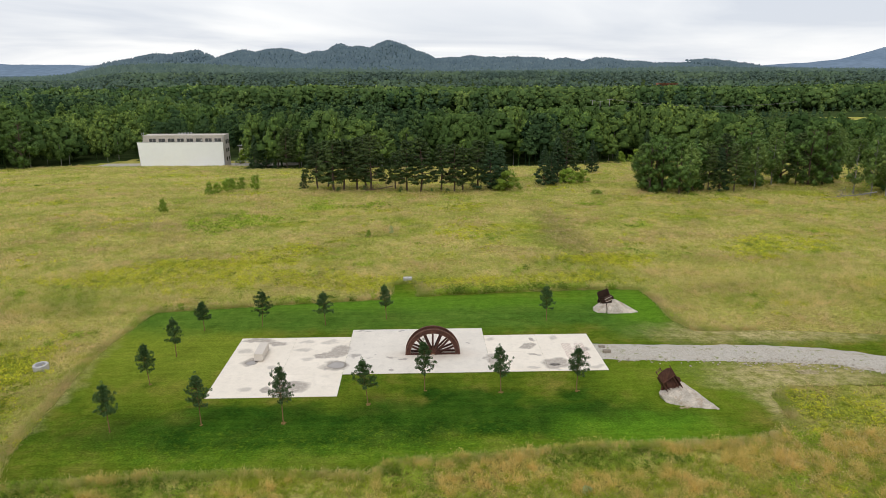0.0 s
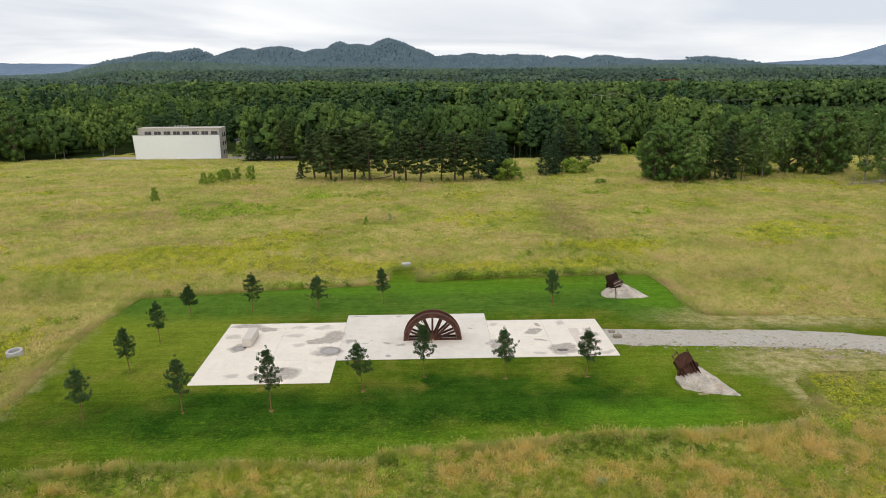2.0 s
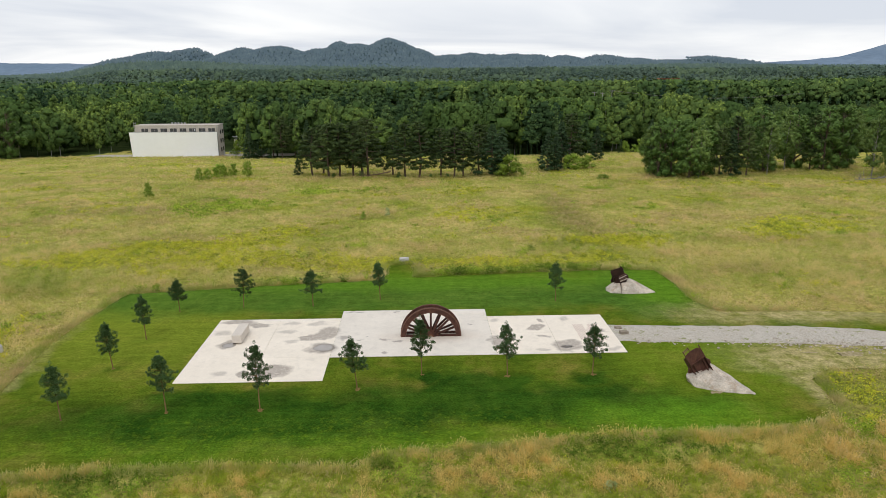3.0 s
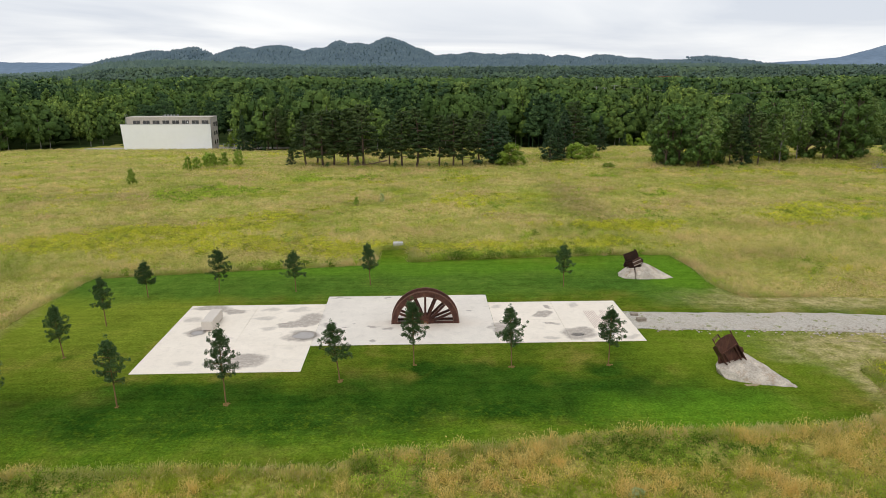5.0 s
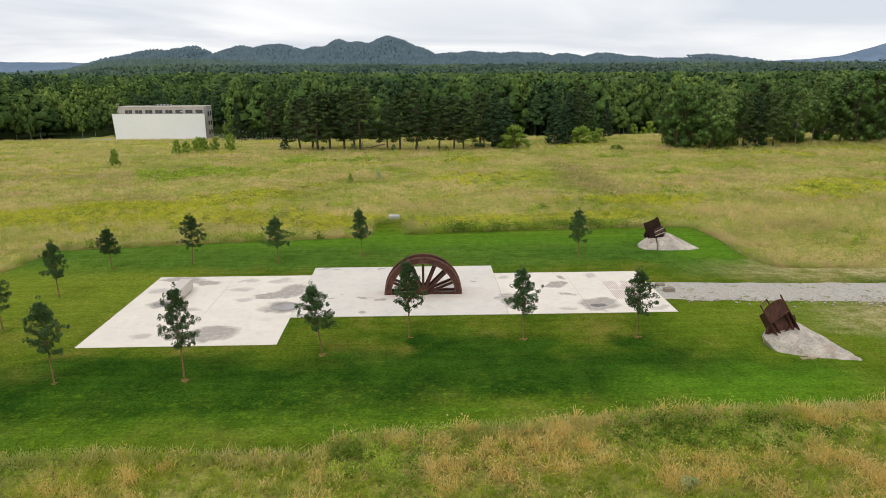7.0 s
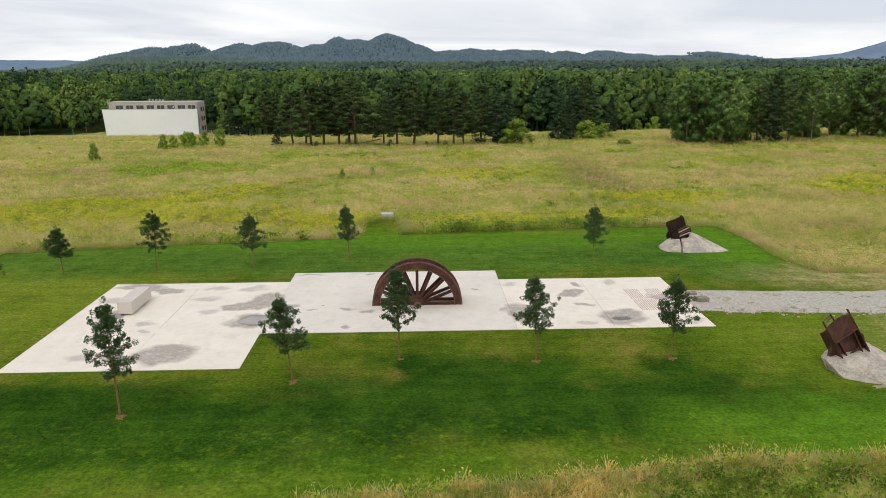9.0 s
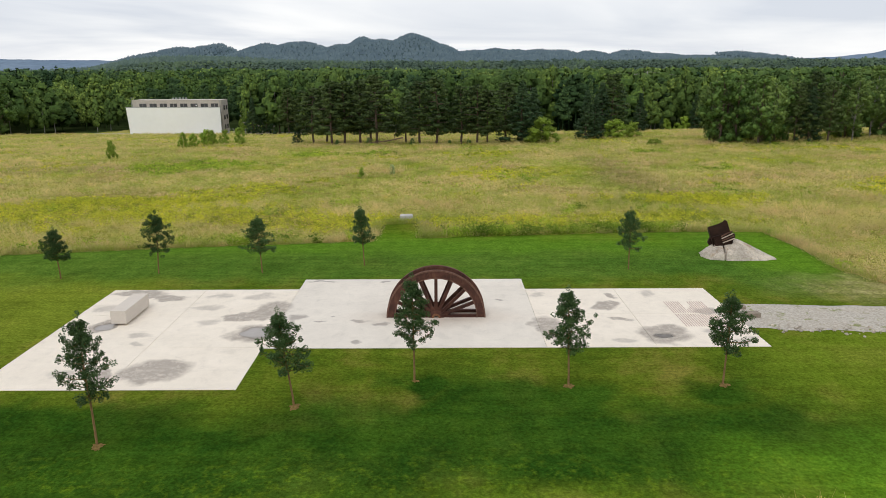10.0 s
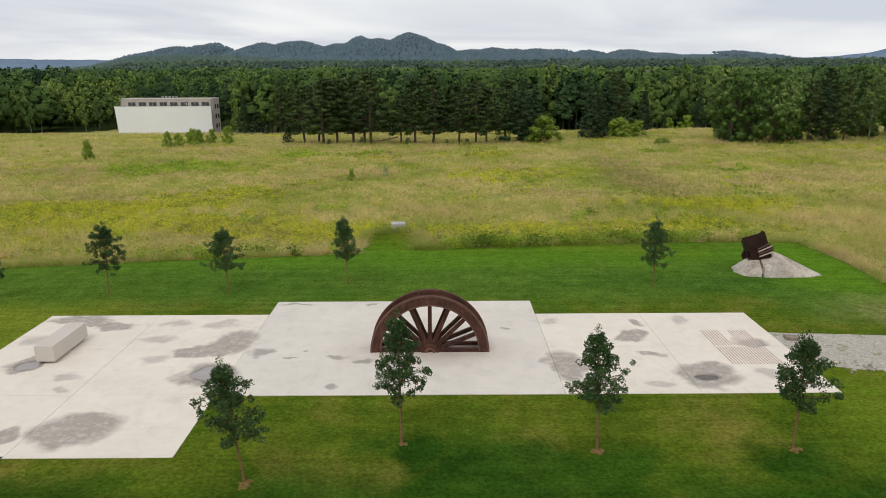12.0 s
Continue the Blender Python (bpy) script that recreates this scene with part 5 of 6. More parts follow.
PALE_LEAF = leafy("silvery_leaves", (0.26, 0.36, 0.10), (0.42, 0.52, 0.20), (0.62, 0.68, 0.36), 0.6, 0.7, 0.4)
LEAVES["pale"] = PALE_LEAF
for x, y, h, w in ((-5.3, 85.0, 1.3, 0.45), (6.2, 28.9, 0.45, 1.4)):
    edge_tree("bush", x, y, h, 2, w, "pale", "silvery pale green shrub in the meadow")


def fallen_tree(x, y, length, turn, label, bark):
    rng = np.random.default_rng(int(abs(x) * 10))
    ob = thing("fallen_tree", pose(x, y, float(ground_z(x, y)) + 0.15, 0, 0, turn), label, "dead tree")
    part("log", soup("log", *tube([(0, 0, 0.9), (length * 0.5, 0, 0.35), (length, 0.2, 0.1)], [0.11, 0.08, 0.03], 7)), bark, ob)
    twigs = []
    for _ in range(26):
        a = rng.uniform(0.2, 1) * length
        p = np.array([a, 0.1, 0.5 - 0.4 * a / length])
        q = p + rng.normal(0, 0.5, 3) + [0.2, 0, 0.9]
        twigs.append(tube([p, (p + q) / 2 + rng.normal(0, 0.1, 3), q], [0.03, 0.02, 0.008], 4))
    part("branches", soup("branches", *join(twigs)), bark, ob)


fallen_tree(-6.4, 124.2, 5.2, 176, "bare brown fallen tree among the pines", DEAD_WOOD)
fallen_tree(70.5, 105, 6.0, 172, "pale fallen birch stem at the wood's edge", BIRCH_BARK)


# ---- the woods behind ----
def wood_clumps(kind, rng, n):
    """Foliage clumps (x, y, z, r, rz) of a tree 1 m high."""
    cs = []
    big = (14.0 / n) ** 0.4
    for i in range(n):
        t, a = (i + rng.uniform(0.1, 0.9)) / n, i * 2.4 + rng.uniform(-0.5, 0.5)
        if kind == "round":
            r, z, q, flat = 0.24 * math.sin(math.pi * (0.24 + 0.70 * t)) ** 0.8 * rng.uniform(0.5, 1.1), 0.24 + 0.64 * t, rng.uniform(0.095, 0.135) * (1.1 - 0.25 * t), 0.85
        elif kind == "birch":
            r, z, q, flat = 0.14 * math.sin(math.pi * (0.25 + 0.70 * t)) ** 0.8 * rng.uniform(0.4, 1.15), 0.22 + 0.70 * t, rng.uniform(0.065, 0.095) * (1.15 - 0.45 * t), 1.25
        elif kind == "pine":
            r, z, q, flat = 0.18 * (1 - 0.8 * t ** 1.5) * rng.uniform(0.35, 1.1), 0.34 + 0.60 * t, rng.uniform(0.075, 0.115) * (1.1 - 0.5 * t), 0.65
        else:
            r, z, q, flat = 0.15 * (1 - t) ** 0.9 * rng.uniform(0.5, 1.05), 0.12 + 0.84 * t, 0.035 + 0.070 * (1 - t), 0.9
        cs.append((r * math.cos(a), r * math.sin(a), z, q * big, q * big * flat))
    return cs


def wood_tree(kind, rng, lumps, sides, rows, leaves, size):
    """A tree 1 m high for woods seen from afar: rounded clumps of foliage with loose sprays on their skin."""
    cs = wood_clumps(kind, rng, lumps)
    top = np.array([0, 0, 0.40])
    prof = [(math.sin(math.pi * i / rows), -math.cos(math.pi * i / rows)) for i in range(rows + 1)]
    bv, bf = tri_lathe(prof, sides)
    bf = bf[np.linalg.norm(np.cross(bv[bf[:, 1]] - bv[bf[:, 0]], bv[bf[:, 2]] - bv[bf[:, 0]]), axis=1) > 1e-6]
    pieces, ns, tone = [], [], []
    shade = rng.uniform(0.86, 1.10, len(cs))
    for (x, y, z, q, qz), sh in zip(cs, shade):
        ang, ph = rng.uniform(0, 6.28), rng.uniform(0, 6, 3)
        d = np.stack([bv[:, 0] * math.cos(ang) - bv[:, 1] * math.sin(ang), bv[:, 0] * math.sin(ang) + bv[:, 1] * math.cos(ang), bv[:, 2]], 1)
        r = 0.92 + 0.20 * np.sin(4.6 * d[:, 0] + ph[0]) + 0.20 * np.sin(5.1 * d[:, 1] + ph[1]) + 0.14 * np.sin(5.2 * d[:, 2] + ph[2])
        v = d * r[:, None] * [q, q, qz] + [x, y, z]
        pieces.append((v, bf))
        axis = v - top
        n = 0.75 * d + 0.55 * axis / (np.linalg.norm(axis, axis=1)[:, None] + 1e-9) + [0, 0, 0.28]
        ns.append(n / np.linalg.norm(n, axis=1)[:, None])
        # lumps toned down: the shade behind the sprays is painted in
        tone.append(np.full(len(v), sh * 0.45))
    c = np.array(cs)
    pick = rng.choice(len(cs), leaves, p=c[:, 3] ** 2 / (c[:, 3] ** 2).sum())
    d = rng.normal(size=(leaves, 3))
    d[:, 2] = np.where(d[:, 2] < -0.4, -0.5 * d[:, 2], d[:, 2])
    d /= np.linalg.norm(d, axis=1)[:, None]
    q = c[pick]
    pts = q[:, :3] + d * rng.uniform(0.95, 1.22, leaves)[:, None] * np.stack([q[:, 3], q[:, 3], q[:, 4]], 1)
    lv, lf = leaf_tris(rng, pts, size, d * 1.2, 0.1)
    axis = pts - top
    axis /= np.linalg.norm(axis, axis=1)[:, None] + 1e-9
    lf, ln = soft_normals(lv, lf, 0.75 * d + 0.55 * axis + rng.normal(0, 0.15, d.shape) + [0, 0, 0.28])
    pieces.append((lv, lf))
    if kind in ("pine", "birch"):
        tv, tf = tri_lathe([(0.014, 0.0), (0.010, 0.5)], 4)
        pieces.append((tv, tf))
        tn = tv * [1, 1, 0]
        ln = np.concatenate([ln, tn / (np.linalg.norm(tn, axis=1)[:, None] + 1e-9)])
    v, f = join(pieces)
    rest = len(v) - sum(len(t) for t in tone)
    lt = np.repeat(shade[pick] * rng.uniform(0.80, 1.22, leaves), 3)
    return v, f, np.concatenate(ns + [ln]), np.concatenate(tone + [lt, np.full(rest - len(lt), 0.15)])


def plant(name, protos, x, y, h, wide, rng, mat, label, sink=0.0):
    """Many trees as one mesh."""
    z = ground_z(x, y) - sink
    which = rng.integers(0, len(protos), len(x))
    turn = rng.uniform(0, 2 * math.pi, len(x))
    pieces, tints, nrms = [], [], []
    for k, (pv, pf, pn, nb) in enumerate(protos):
        s = which == k
        if not s.any():
            continue
        c, q = np.cos(turn[s])[:, None], np.sin(turn[s])[:, None]
        hw = (h[s] * wide[s])[:, None]
        vx = (pv[None, :, 0] * c - pv[None, :, 1] * q) * hw + x[s][:, None]
        vy = (pv[None, :, 0] * q + pv[None, :, 1] * c) * hw + y[s][:, None]
        vz = pv[None, :, 2] * h[s][:, None] + z[s][:, None]
        v = np.stack([vx, vy, vz], 2).reshape(-1, 3)
        f = (pf[None] + (np.arange(s.sum()) * len(pv))[:, None, None]).reshape(-1, pf.shape[1])
        pieces.append((v, f))
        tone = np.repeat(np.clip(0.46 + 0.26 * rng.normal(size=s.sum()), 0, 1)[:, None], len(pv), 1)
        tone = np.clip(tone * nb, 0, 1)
        tints.append(tone.ravel())
        if pn is not None:
            nrms.append(np.stack([pn[None, :, 0] * c - pn[None, :, 1] * q, pn[None, :, 0] * q + pn[None, :, 1] * c, pn[None, :, 2] + 0 * c], 2).reshape(-1, 3))
    v, f = join(pieces)
    me = soup(name, v, f, np.concatenate(nrms) if nrms else None)
    at = me.attributes.new("tint", "FLOAT", "POINT")
    at.data.foreach_set("value", np.concatenate(tints).astype(np.float32))
    return tagged(add(name, me, mat), label, "woods", kind="stuff")


def scatter(rng, y0, y1, gap, spread_x=0.80, margin=30):
    """Jittered places between two distances, inside the wedge ahead."""
    xs, ys = [], []
    y = y0
    while y < y1:
        half = spread_x * y + margin
        n = int(2 * half / gap)
        x = np.linspace(-half, half, n) + rng.uniform(-0.48, 0.48, n) * gap
        xs.append(x)
        ys.append(y + rng.uniform(-0.5, 0.5, n) * gap)
        y += gap * 0.9
    return np.concatenate(xs), np.concatenate(ys)


def field(x, y, scale, seed):
    return np.array([noise.noise(Vector((a * scale, b * scale, seed))) for a, b in zip(x, y)])


def build_woods():
    rng = np.random.default_rng(11)

    def stand(kinds, *how):
        return [wood_tree(kinds[j % len(kinds)], rng, *how) for j in range(8)]

    near_b, near_c = stand(("round", "birch", "birch", "round"), 18, 5, 3, 850, 0.021), stand(("pine", "spruce", "pine"), 18, 5, 3, 700, 0.020)
    second_b, second_c = stand(("round", "birch", "round"), 14, 4, 3, 420, 0.030), stand(("pine", "spruce"), 12, 4, 3, 300, 0.028)
    mid_b, mid_c = stand(("round", "round", "birch"), 7, 4, 3, 85, 0.046), stand(("pine", "spruce"), 6, 4, 3, 64, 0.044)
    far_b, far_c = stand(("round",), 2, 4, 3, 8, 0.09), stand(("pine", "spruce"), 2, 4, 2, 7, 0.08)
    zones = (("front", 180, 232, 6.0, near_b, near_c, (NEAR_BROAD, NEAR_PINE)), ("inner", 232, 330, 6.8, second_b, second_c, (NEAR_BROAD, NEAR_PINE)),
             ("middle", 330, 640, 8.2, mid_b, mid_c, (MID_BROAD, MID_PINE)), ("far", 640, 1230, 10.0, far_b, far_c, (HAZED_FAR_BROAD, HAZED_FAR_PINE)))
    for tag, y0, y1, gap, pb, pc, mats in zones:
        x, y = scatter(rng, y0, y1, gap, 0.72, 26)
        e = wood_edge(x)
        keep = (y > e + rng.uniform(0, 3, len(x))) & ~((np.abs(x + 71) < 22) & (y < 222)) & ~((np.abs(x + 56.5) < 7.5) & (y < 242)) & ~((np.abs(x - 236) < 13) & (np.abs(y - 662) < 14)) & (np.abs(x) < 0.72 * y + 26) & ~in_clearing(x, y)
        bear = x / y
        yy = y + 22 * np.sin(x / 95.0) + 9 * np.sin(x / 37.0 + 1)
        # open, low ground between the first stand and the tall belt, but for the west
        west = smooth(-0.24, -0.40, bear)
        hollow = smooth(285, 310, yy) * (1 - smooth(468, 480, yy)) * (1 - west)
        east = smooth(0.40, 0.50, bear) * smooth(214, 236, y) * (1 - smooth(468, 480, yy))
        keep &= rng.uniform(0, 1, len(x)) > 0.84 * np.maximum(hollow, 0.75 * east) * (1 - 0.5 * smooth(0.36, 0.46, bear))
        x, y, yy, e, west, hollow, east, bear = (a[keep] for a in (x, y, yy, e, west, hollow, east, bear))
        belt = np.exp(-((yy - 520) / 42) ** 4) * smooth(-0.44, -0.34, bear)
        n = len(x)
        drift = field(x, y, 0.02, 9.0)
        h = 14.2 * (1 + 0.22 * drift + rng.uniform(-0.26, 0.16, n))
        h = h * (1 - 0.48 * hollow) * (1 - 0.40 * east)
        h = h * (1 - belt) + belt * (16.2 + 1.6 * drift + rng.uniform(-1.2, 1.2, n))
        beyond = smooth(575, 610, yy)
        h = h * (1 - beyond) + beyond * (10.5 + 3.0 * field(x, y, 0.009, 4.0) + rng.uniform(-1.5, 1.5, n))
        h = np.where((y < e + 5) & (y < 236), h * rng.uniform(0.72, 1.0, n), h)
        f = field(x, y, 0.014, 2.0) + 0.45 * field(x, y, 0.05, 5.0) - 0.7 * belt + 0.35 * beyond - 0.15 * west
        conifer = f + rng.uniform(-0.22, 0.22, n) > 0.06
        b = ~conifer
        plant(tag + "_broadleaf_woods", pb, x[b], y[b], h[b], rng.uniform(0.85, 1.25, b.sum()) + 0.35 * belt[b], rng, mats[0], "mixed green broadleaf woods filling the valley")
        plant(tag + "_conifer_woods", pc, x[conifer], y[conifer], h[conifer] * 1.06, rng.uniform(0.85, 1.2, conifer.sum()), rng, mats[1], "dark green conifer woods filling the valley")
        if tag == "front":
            pale = b & (y < e + 13)
            px, py, ph = x[pale], y[pale], h[pale]
            pz = ground_z(px, py)
            stems = [tube([(a, c, z - 0.2), (a + 0.15, c, z + 0.35 * t), (a + 0.1, c, z + 0.8 * t)], [0.13, 0.10, 0.05], 4) for a, c, z, t in zip(px, py, pz, ph)]
            tagged(add("wood_stems", soup("wood_stems", *join(stems)), BIRCH_BARK), "pale slim stems along the edge of the woods", "woods", kind="stuff")
    hill = []
    for p in ([(0.21, 0.15), (0.14, 0.65), (0.0, 1.0)], [(0.17, 0.15), (0.12, 0.6), (0.0, 1.0)], [(0.25, 0.3), (0.21, 0.64), (0.0, 0.9)]):
        v, f = tri_lathe(p, 4)
        f = f[np.linalg.norm(np.cross(v[f[:, 1]] - v[f[:, 0]], v[f[:, 2]] - v[f[:, 0]]), axis=1) > 1e-6]
        n = v * [1.6, 1.6, 0] + [0, 0, 0.85]
        hill.append((v, f, n / np.linalg.norm(n, axis=1)[:, None], 0.8))
    x, y = scatter(rng, 1230, 2290, 11.5, 0.70, 40)
    h, w = rng.uniform(7.5, 11.5, len(x)), rng.uniform(1.5, 2.2, len(x))
    low = y + rng.normal(0, 40, len(x)) < 1700
    plant("foothill_woods", hill, x[low], y[low], h[low], w[low], rng, HAZED_FOOT_WOOD, "conifer woods on the foothills, greyed by painted haze", 1.0)
    plant("hill_woods", hill, x[~low], y[~low], h[~low], w[~low], rng, HAZED_HILL_WOOD, "woods covering the distant hills, blued by painted haze", 1.0)


build_woods()


# ---- far mountains ----
def ridge(name, humps, y, base, label):
    xs = np.linspace(-3400, 3400, 240)
    rows = []
    for k, t in enumerate((0.0, 0.35, 0.7, 1.0)):
        z = np.full(len(xs), base, float)
        for hx, h, r in humps:
            z = z + h * np.exp(-0.5 * ((xs - hx) / r) ** 2) * math.sin(t * math.pi / 2)
        z = z + t * np.array([noise.fractal(Vector((a * 0.004, k, 1.0)), 1.0, 2.0, 4) for a in xs]) * 9
        rows.append(np.stack([xs, np.full(len(xs), y + 500 * t), z], 1))
    v = np.concatenate(rows)
    w = len(xs)
    i = (np.arange(3)[:, None] * w + np.arange(w - 1)[None]).ravel()
    me = soup(name, v, np.stack([i, i + 1, i + 1 + w, i + w], 1))
    me.polygons.foreach_set("use_smooth", np.ones(len(me.polygons), bool))
    return tagged(add(name, me, HAZED_RIDGE), label, "mountains", kind="structure")


ridge("backdrop", [(-2500, 60, 520), (-1750, 42, 340), (-3200, 70, 500), (2900, 172, 420), (3600, 195, 400), (2050, 34, 280), (1500, 40, 400), (-900, 40, 500), (400, 40, 700)], 3500, -25, "mountain ridge on the horizon, pale blue with painted haze")


# ---- meadow growth ----
def wisps(rng, x, y, height, count, length, width, wide=0.2, upright=1.0, stand=False):
    """Soft clumps of leaning stalks and leaves, each one narrow triangle."""
    n = len(x) * count
    z = ground_z(x, y)
    X, Y, Z, H = (np.repeat(a, count) for a in (x, y, z, height))
    t = rng.uniform(0.0, 1.0, n)
    base = np.stack([X + rng.normal(0, wide, n), Y + rng.normal(0, wide, n), Z + H * 0.75 * t], 1)
    way = rng.normal(size=(n, 3))
    way[:, 2] = np.abs(way[:, 2]) * upright + 0.35
    way /= np.linalg.norm(way, axis=1)[:, None]
    L = (length * rng.uniform(0.6, 1.4, n))[:, None]
    if stand:
        base[:, 2] = Z + H * 0.30 * t
        L = (H * rng.uniform(0.45, 1.0, n))[:, None]
    side = np.cross(way, rng.normal(size=(n, 3)))
    side /= np.linalg.norm(side, axis=1)[:, None] + 1e-9
    w = (width * rng.uniform(0.6, 1.4, n))[:, None]
    v = np.stack([base - side * w, base + side * w, base + way * L], 1).reshape(-1, 3)
    return v, np.arange(3 * n).reshape(-1, 3)


def meadow_places(rng, n, x0, x1, y0, y1):
    x, y = rng.uniform(x0, x1, n), rng.uniform(y0, y1, n)
    keep = ~inside(x, y, LAWN_EDGE) & ~inside(x, y, PATH_EDGE) & ~in_wood(x, y)
    keep &= np.abs(x) < 0.74 * y + 16
    keep &= ~((x > -98) & (x < -38) & (y > 203)) & ~((np.abs(x + 2.9) < 0.7) & (np.abs(y - 63.6) < 0.6)) & (np.hypot(x + 27.6, y - 44.4) > 0.6)
    return x[keep], y[keep]


def near_spots(x, y, spots):
    return sum(np.exp(-((x - cx) / rx) ** 2 - ((y - cy) / ry) ** 2) for cx, cy, rx, ry in spots)


GOLD_SPOTS = [(-25, 71, 7, 3), (-33, 66, 6, 3), (-17, 75, 5, 3), (-15, 65, 6, 2.5), (5, 63, 9, 1.8), (-9, 63, 6, 2), (41, 79, 4, 3), (-29, 43, 3, 7), (25, 36, 4, 3), (12, 64, 5, 2), (20, 70, 5, 3)]
WEED_SPOTS = [(-29, 92, 6, 4), (-25, 96, 4, 3), (-14, 106, 7, 3), (-8, 107.5, 2, 1.5), (4, 60.6, 5, 0.7), (10, 61.0, 3, 0.7), (-10, 58.9, 1.2, 0.7), (-13.5, 57.9, 1.5, 0.6), (6.5, 31.9, 1.5, 0.8), (9.5, 31.6, 1.8, 0.8), (-16, 30.0, 2.5, 0.8), (-21, 29.5, 2, 0.8), (26, 104, 3, 1.5)]


def build_meadow():
    rng = np.random.default_rng(5)
    heap, tint = ({"tan": [], "olive": [], "gold": [], "weed": [], "tall": [], "lush": []} for _ in range(2))
    zones = ((25000, -30, 34, 20, 34, 0.55, 18), (9500, -45, -22, 30, 60, 1.25, 9), (10500, 17, 50, 29, 62, 1.05, 10), (20000, -45, 45, 55, 72, 0.95, 10), (21000, -85, 85, 70, 105, 2.0, 8), (17000, -110, 88, 105, 150, 2.8, 7), (7000, -125, 62, 150, 214, 3.6, 6))
    for n, x0, x1, y0, y1, s, count in zones:
        x, y = meadow_places(rng, n, x0, x1, y0, y1)
        jit = rng.uniform(-0.13, 0.13, len(x))
        f = field(x, y, 0.13, 3.0) + 0.8 * field(x, y, 0.5, 6.0) + jit
        g = field(x, y, 0.10, 12.0) + 0.5 * field(x, y, 0.4, 15.0) + jit + 1.15 * near_spots(x, y, GOLD_SPOTS) + 0.5 * field(x, y, 0.9, 17.0)
        f = f + np.where(y < 34, np.where(x < -4.5, -0.34, 0.10), 0.0)
        w = field(x, y, 0.2, 21.0) + 0.5 * field(x, y, 0.7, 24.0) + jit + 1.4 * near_spots(x, y, WEED_SPOTS)
        lump = field(x, y, 0.95, 41.0)
        mott = field(x, y, 2.9, 53.0) if y0 < 62 else 0 * x
        if y0 < 62:
            clump = field(x, y, 1.25, 45.0)
            f = f + 0.9 * clump + 0.5 * field(x, y, 2.6, 49.0) + rng.uniform(-0.16, 0.16, len(x))
            w = w + 0.35 * field(x, y, 1.1, 47.0)
            lump = 0.6 * lump + 0.5 * clump
        kind = np.where(f > -0.02, "tan", "olive")
        kind = np.where(g > 0.47, "gold", kind)
        kind = np.where(w > (0.42 if y0 < 25 else 0.62), "weed", kind)
        h = (0.32 + 0.12 * f + 0.16 * lump) * rng.uniform(0.6, 1.3, len(x)) * (s ** 0.35 if y0 < 70 else 0.75)
        k = s ** 0.75
        for name, hh, L, W, up in (("tan", 1.0, 0.17, 0.022, 0.9), ("olive", 0.75, 0.15, 0.026, 0.7), ("gold", 1.0, 0.10, 0.040, 0.5), ("weed", 1.5, 0.11, 0.045, 0.5)):
            q = kind == name
            tall_grass = y0 <= 55 and name in ("tan", "olive")
            hq = h[q] * hh * (1.15 if tall_grass else 1.0)
            heads = count * 3 // 5 if tall_grass else 0
            to = {"tan": "tall", "olive": "lush"}.get(name, name) if y0 < 25 else name
            if y0 < 25:
                hq = hq * (1.4 if tall_grass else 1.15)
            elif y0 == 55:
                hq = hq * 1.35
            shade = np.clip(0.5 + 0.3 * f[q] + 0.8 * lump[q] + 0.55 * mott[q] + rng.normal(0, 0.16, q.sum()) - (0.5 * near_spots(x[q], y[q], WEED_SPOTS) if y0 < 62 else 0), 0, 1)
            heap[to].append(wisps(rng, x[q], y[q], hq, count - heads, L * k, (0.015 if s < 1 else 0.018) if tall_grass else W * k, 0.13 * k, 1.7 if tall_grass else up, tall_grass))
            tint[to].append(np.repeat(shade, 3 * (count - heads)))
            if heads:
                # feathery seed heads and leaves near the tops of the stalks
                heap[to].append(wisps(rng, x[q], y[q], hq * 1.25, heads, 0.075 if s < 1 else 0.085, 0.021 if s < 1 else 0.032, 0.16 * k, 0.8))
                tint[to].append(np.repeat(np.clip(shade + 0.12, 0, 1), 3 * heads))
    # a dense fringe where the mower stops
    ex, ey = [], []
    for (x0, y0), (x1, y1) in zip(LAWN_EDGE, LAWN_EDGE[1:] + LAWN_EDGE[:1]):
        if min(x0, x1) > 21:
            continue
        m = int(math.hypot(x1 - x0, y1 - y0) * 40)
        t = rng.uniform(0, 1, m)
        nx, ny = (y1 - y0), -(x1 - x0)
        ln = math.hypot(nx, ny)
        o = -rng.uniform(0.0, 0.6, m)
        ex.append(x0 + (x1 - x0) * t + nx / ln * o)
        ey.append(y0 + (y1 - y0) * t + ny / ln * o)
    ex, ey = np.concatenate(ex), np.concatenate(ey)
    out = ~inside(ex, ey, LAWN_EDGE)
    ex, ey = ex[out], ey[out]
    drift = field(ex, ey, 0.6, 31.0)
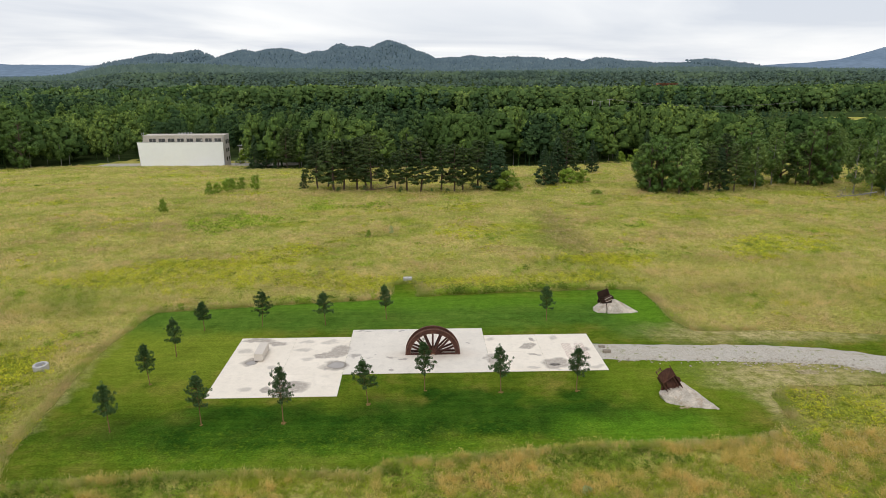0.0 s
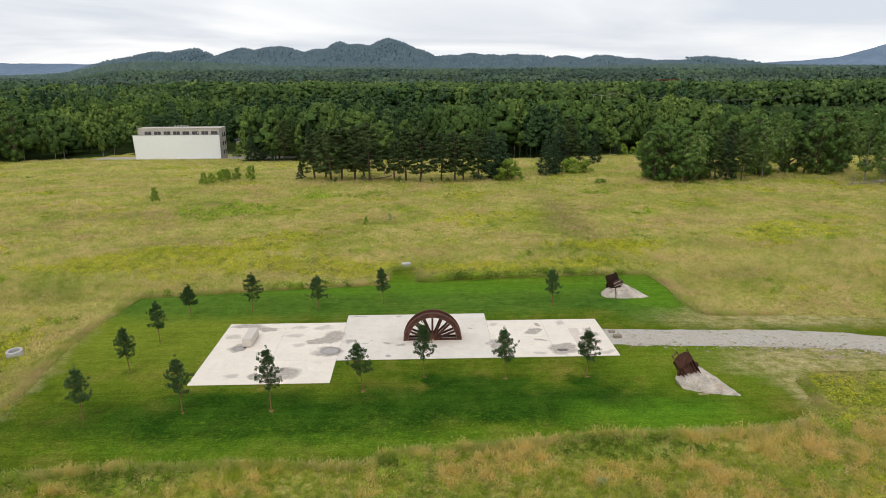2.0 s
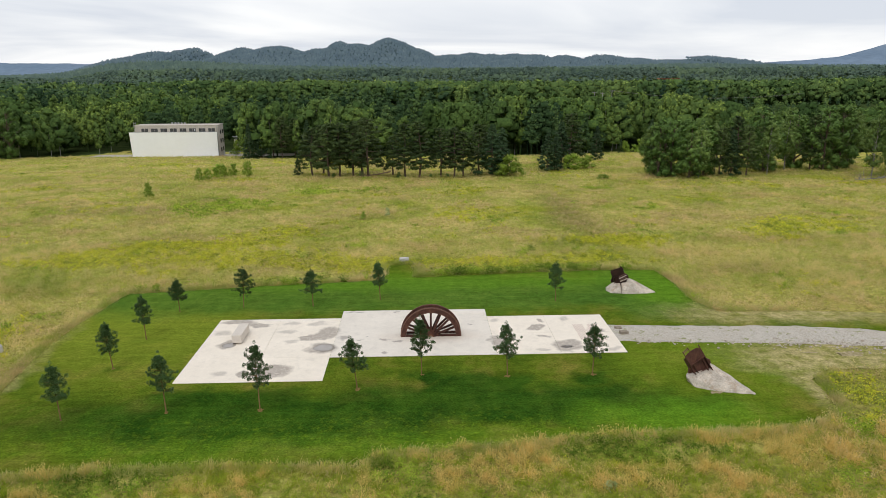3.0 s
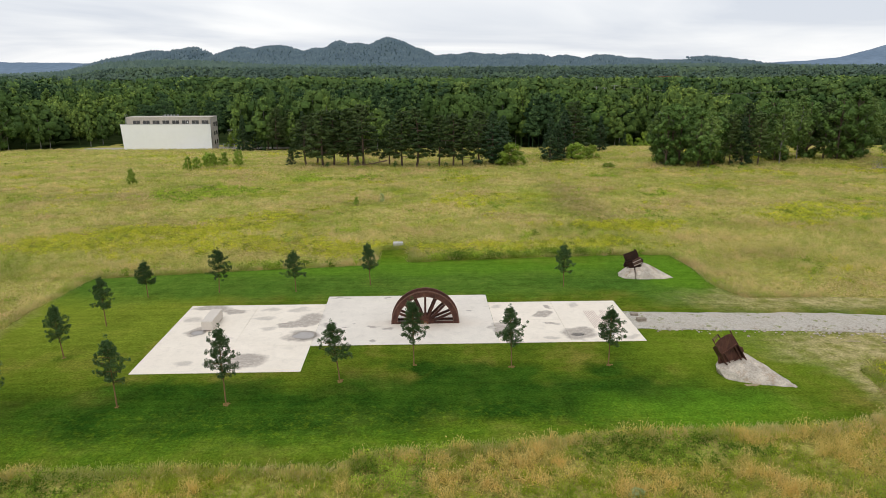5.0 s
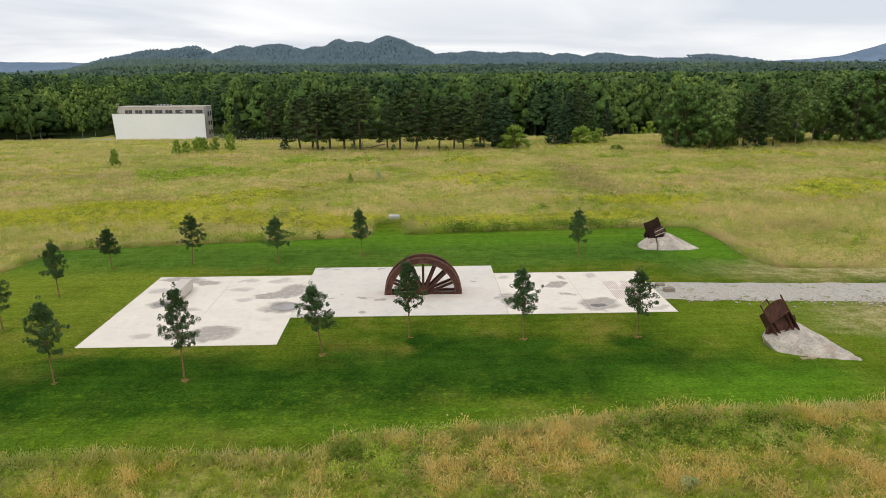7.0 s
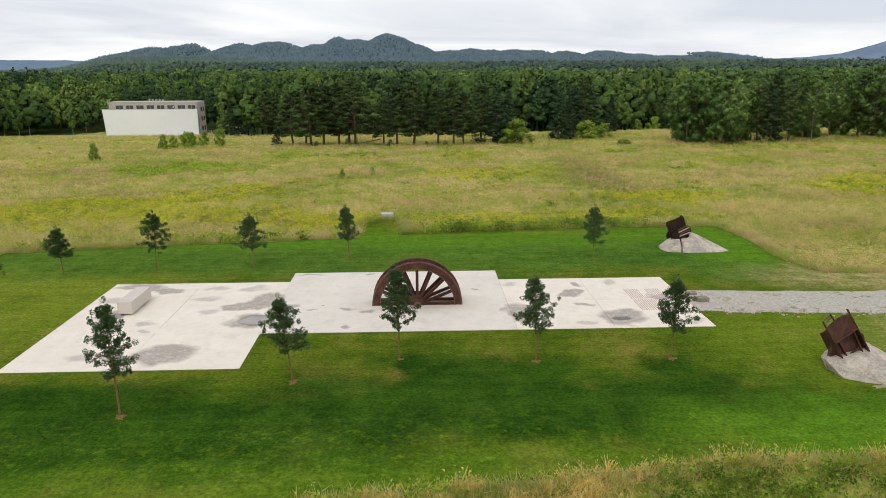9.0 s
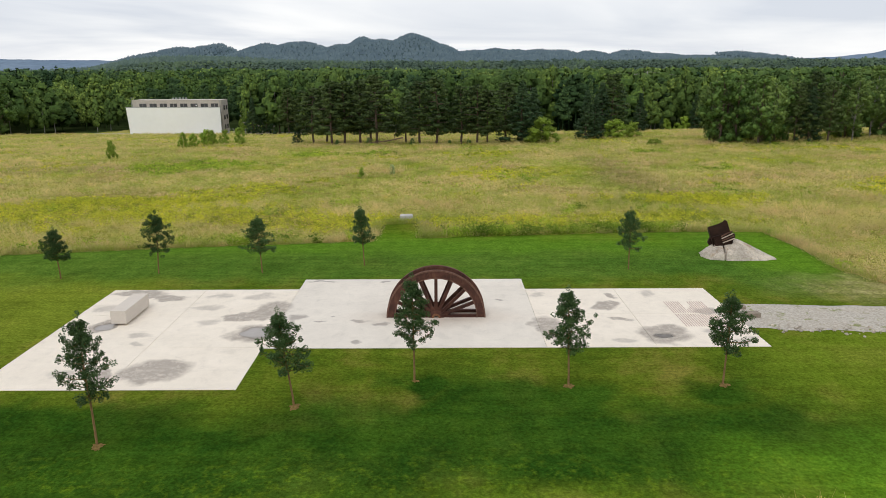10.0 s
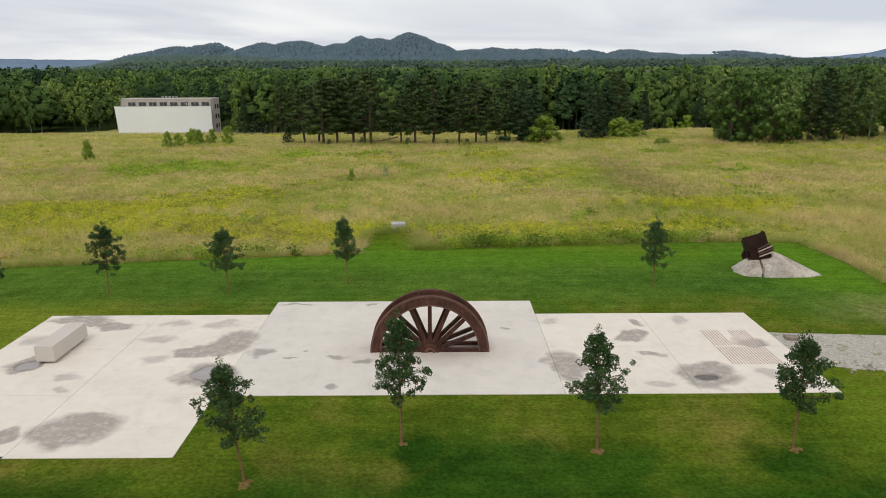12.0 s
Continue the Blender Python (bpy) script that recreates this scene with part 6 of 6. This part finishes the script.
    leafy_edge = (ey > 55) & (ex > -6) & (drift + 0.4 * field(ex, ey, 1.7, 33.0) > -0.02) | (ey > 55) & (drift > 0.25)
    leafy_edge &= (np.abs(ex + 3.1) > 2.6) & (ex < 16.5)
    hh = rng.uniform(0.22, 0.46, len(ex)) * np.where(ey > 54, 1.35, 1.0)
    heap["weed"].append(wisps(rng, ex[leafy_edge], ey[leafy_edge], hh[leafy_edge] * 1.5, 14, 0.10, 0.035, 0.13, 0.5))
    tint["weed"].append(np.repeat(np.clip(0.35 + 0.9 * field(ex[leafy_edge], ey[leafy_edge], 0.8, 61.0) + rng.normal(0, 0.12, leafy_edge.sum()), 0, 1), 42))
    ex, ey, hh, drift = ex[~leafy_edge], ey[~leafy_edge], hh[~leafy_edge], drift[~leafy_edge]
    mixed = drift > np.where(ex > 16, 0.08, -0.05)
    heap["tan"].append(wisps(rng, ex[mixed], ey[mixed], hh[mixed] * 0.95, 12, 0.11, 0.011, 0.14, 1.7, True))
    heap["olive"].append(wisps(rng, ex[~mixed], ey[~mixed], hh[~mixed] * 0.9, 12, 0.10, 0.012, 0.14, 1.6, True))
    # low tints paint the edge's dark shadow line into the fringe grass
    tint["tan"].append(np.repeat(rng.uniform(0.1, 0.9, mixed.sum()), 36))
    tint["olive"].append(np.repeat(rng.uniform(0.0, 0.45, (~mixed).sum()), 36))
    for kind, name, mat, label in (("tan", "meadow_grass", BLADES, "tan seeding grass of the rough meadow"), ("olive", "green_grass", GREEN_BLADES, "olive green grass of the rough meadow"),
                                   ("tall", "tall_meadow_grass", TALL_BLADES, "tall tan seeding grass beside the lawn"), ("lush", "lush_meadow_grass", LUSH_BLADES, "lush yellow-green meadow grass beside the lawn"),
                                   ("gold", "goldenrod", GOLDEN, "yellow-green goldenrod drifts in the meadow"), ("weed", "meadow_weeds", WEEDS, "leafy green weeds in the meadow")):
        v, f = join(heap[kind])
        me = soup(name, v, f)
        me.attributes.new("tint", "FLOAT", "POINT").data.foreach_set("value", np.concatenate(tint[kind]).astype(np.float32))
        tagged(add(name, me, mat), label, "meadow plants", kind="stuff")


build_meadow()
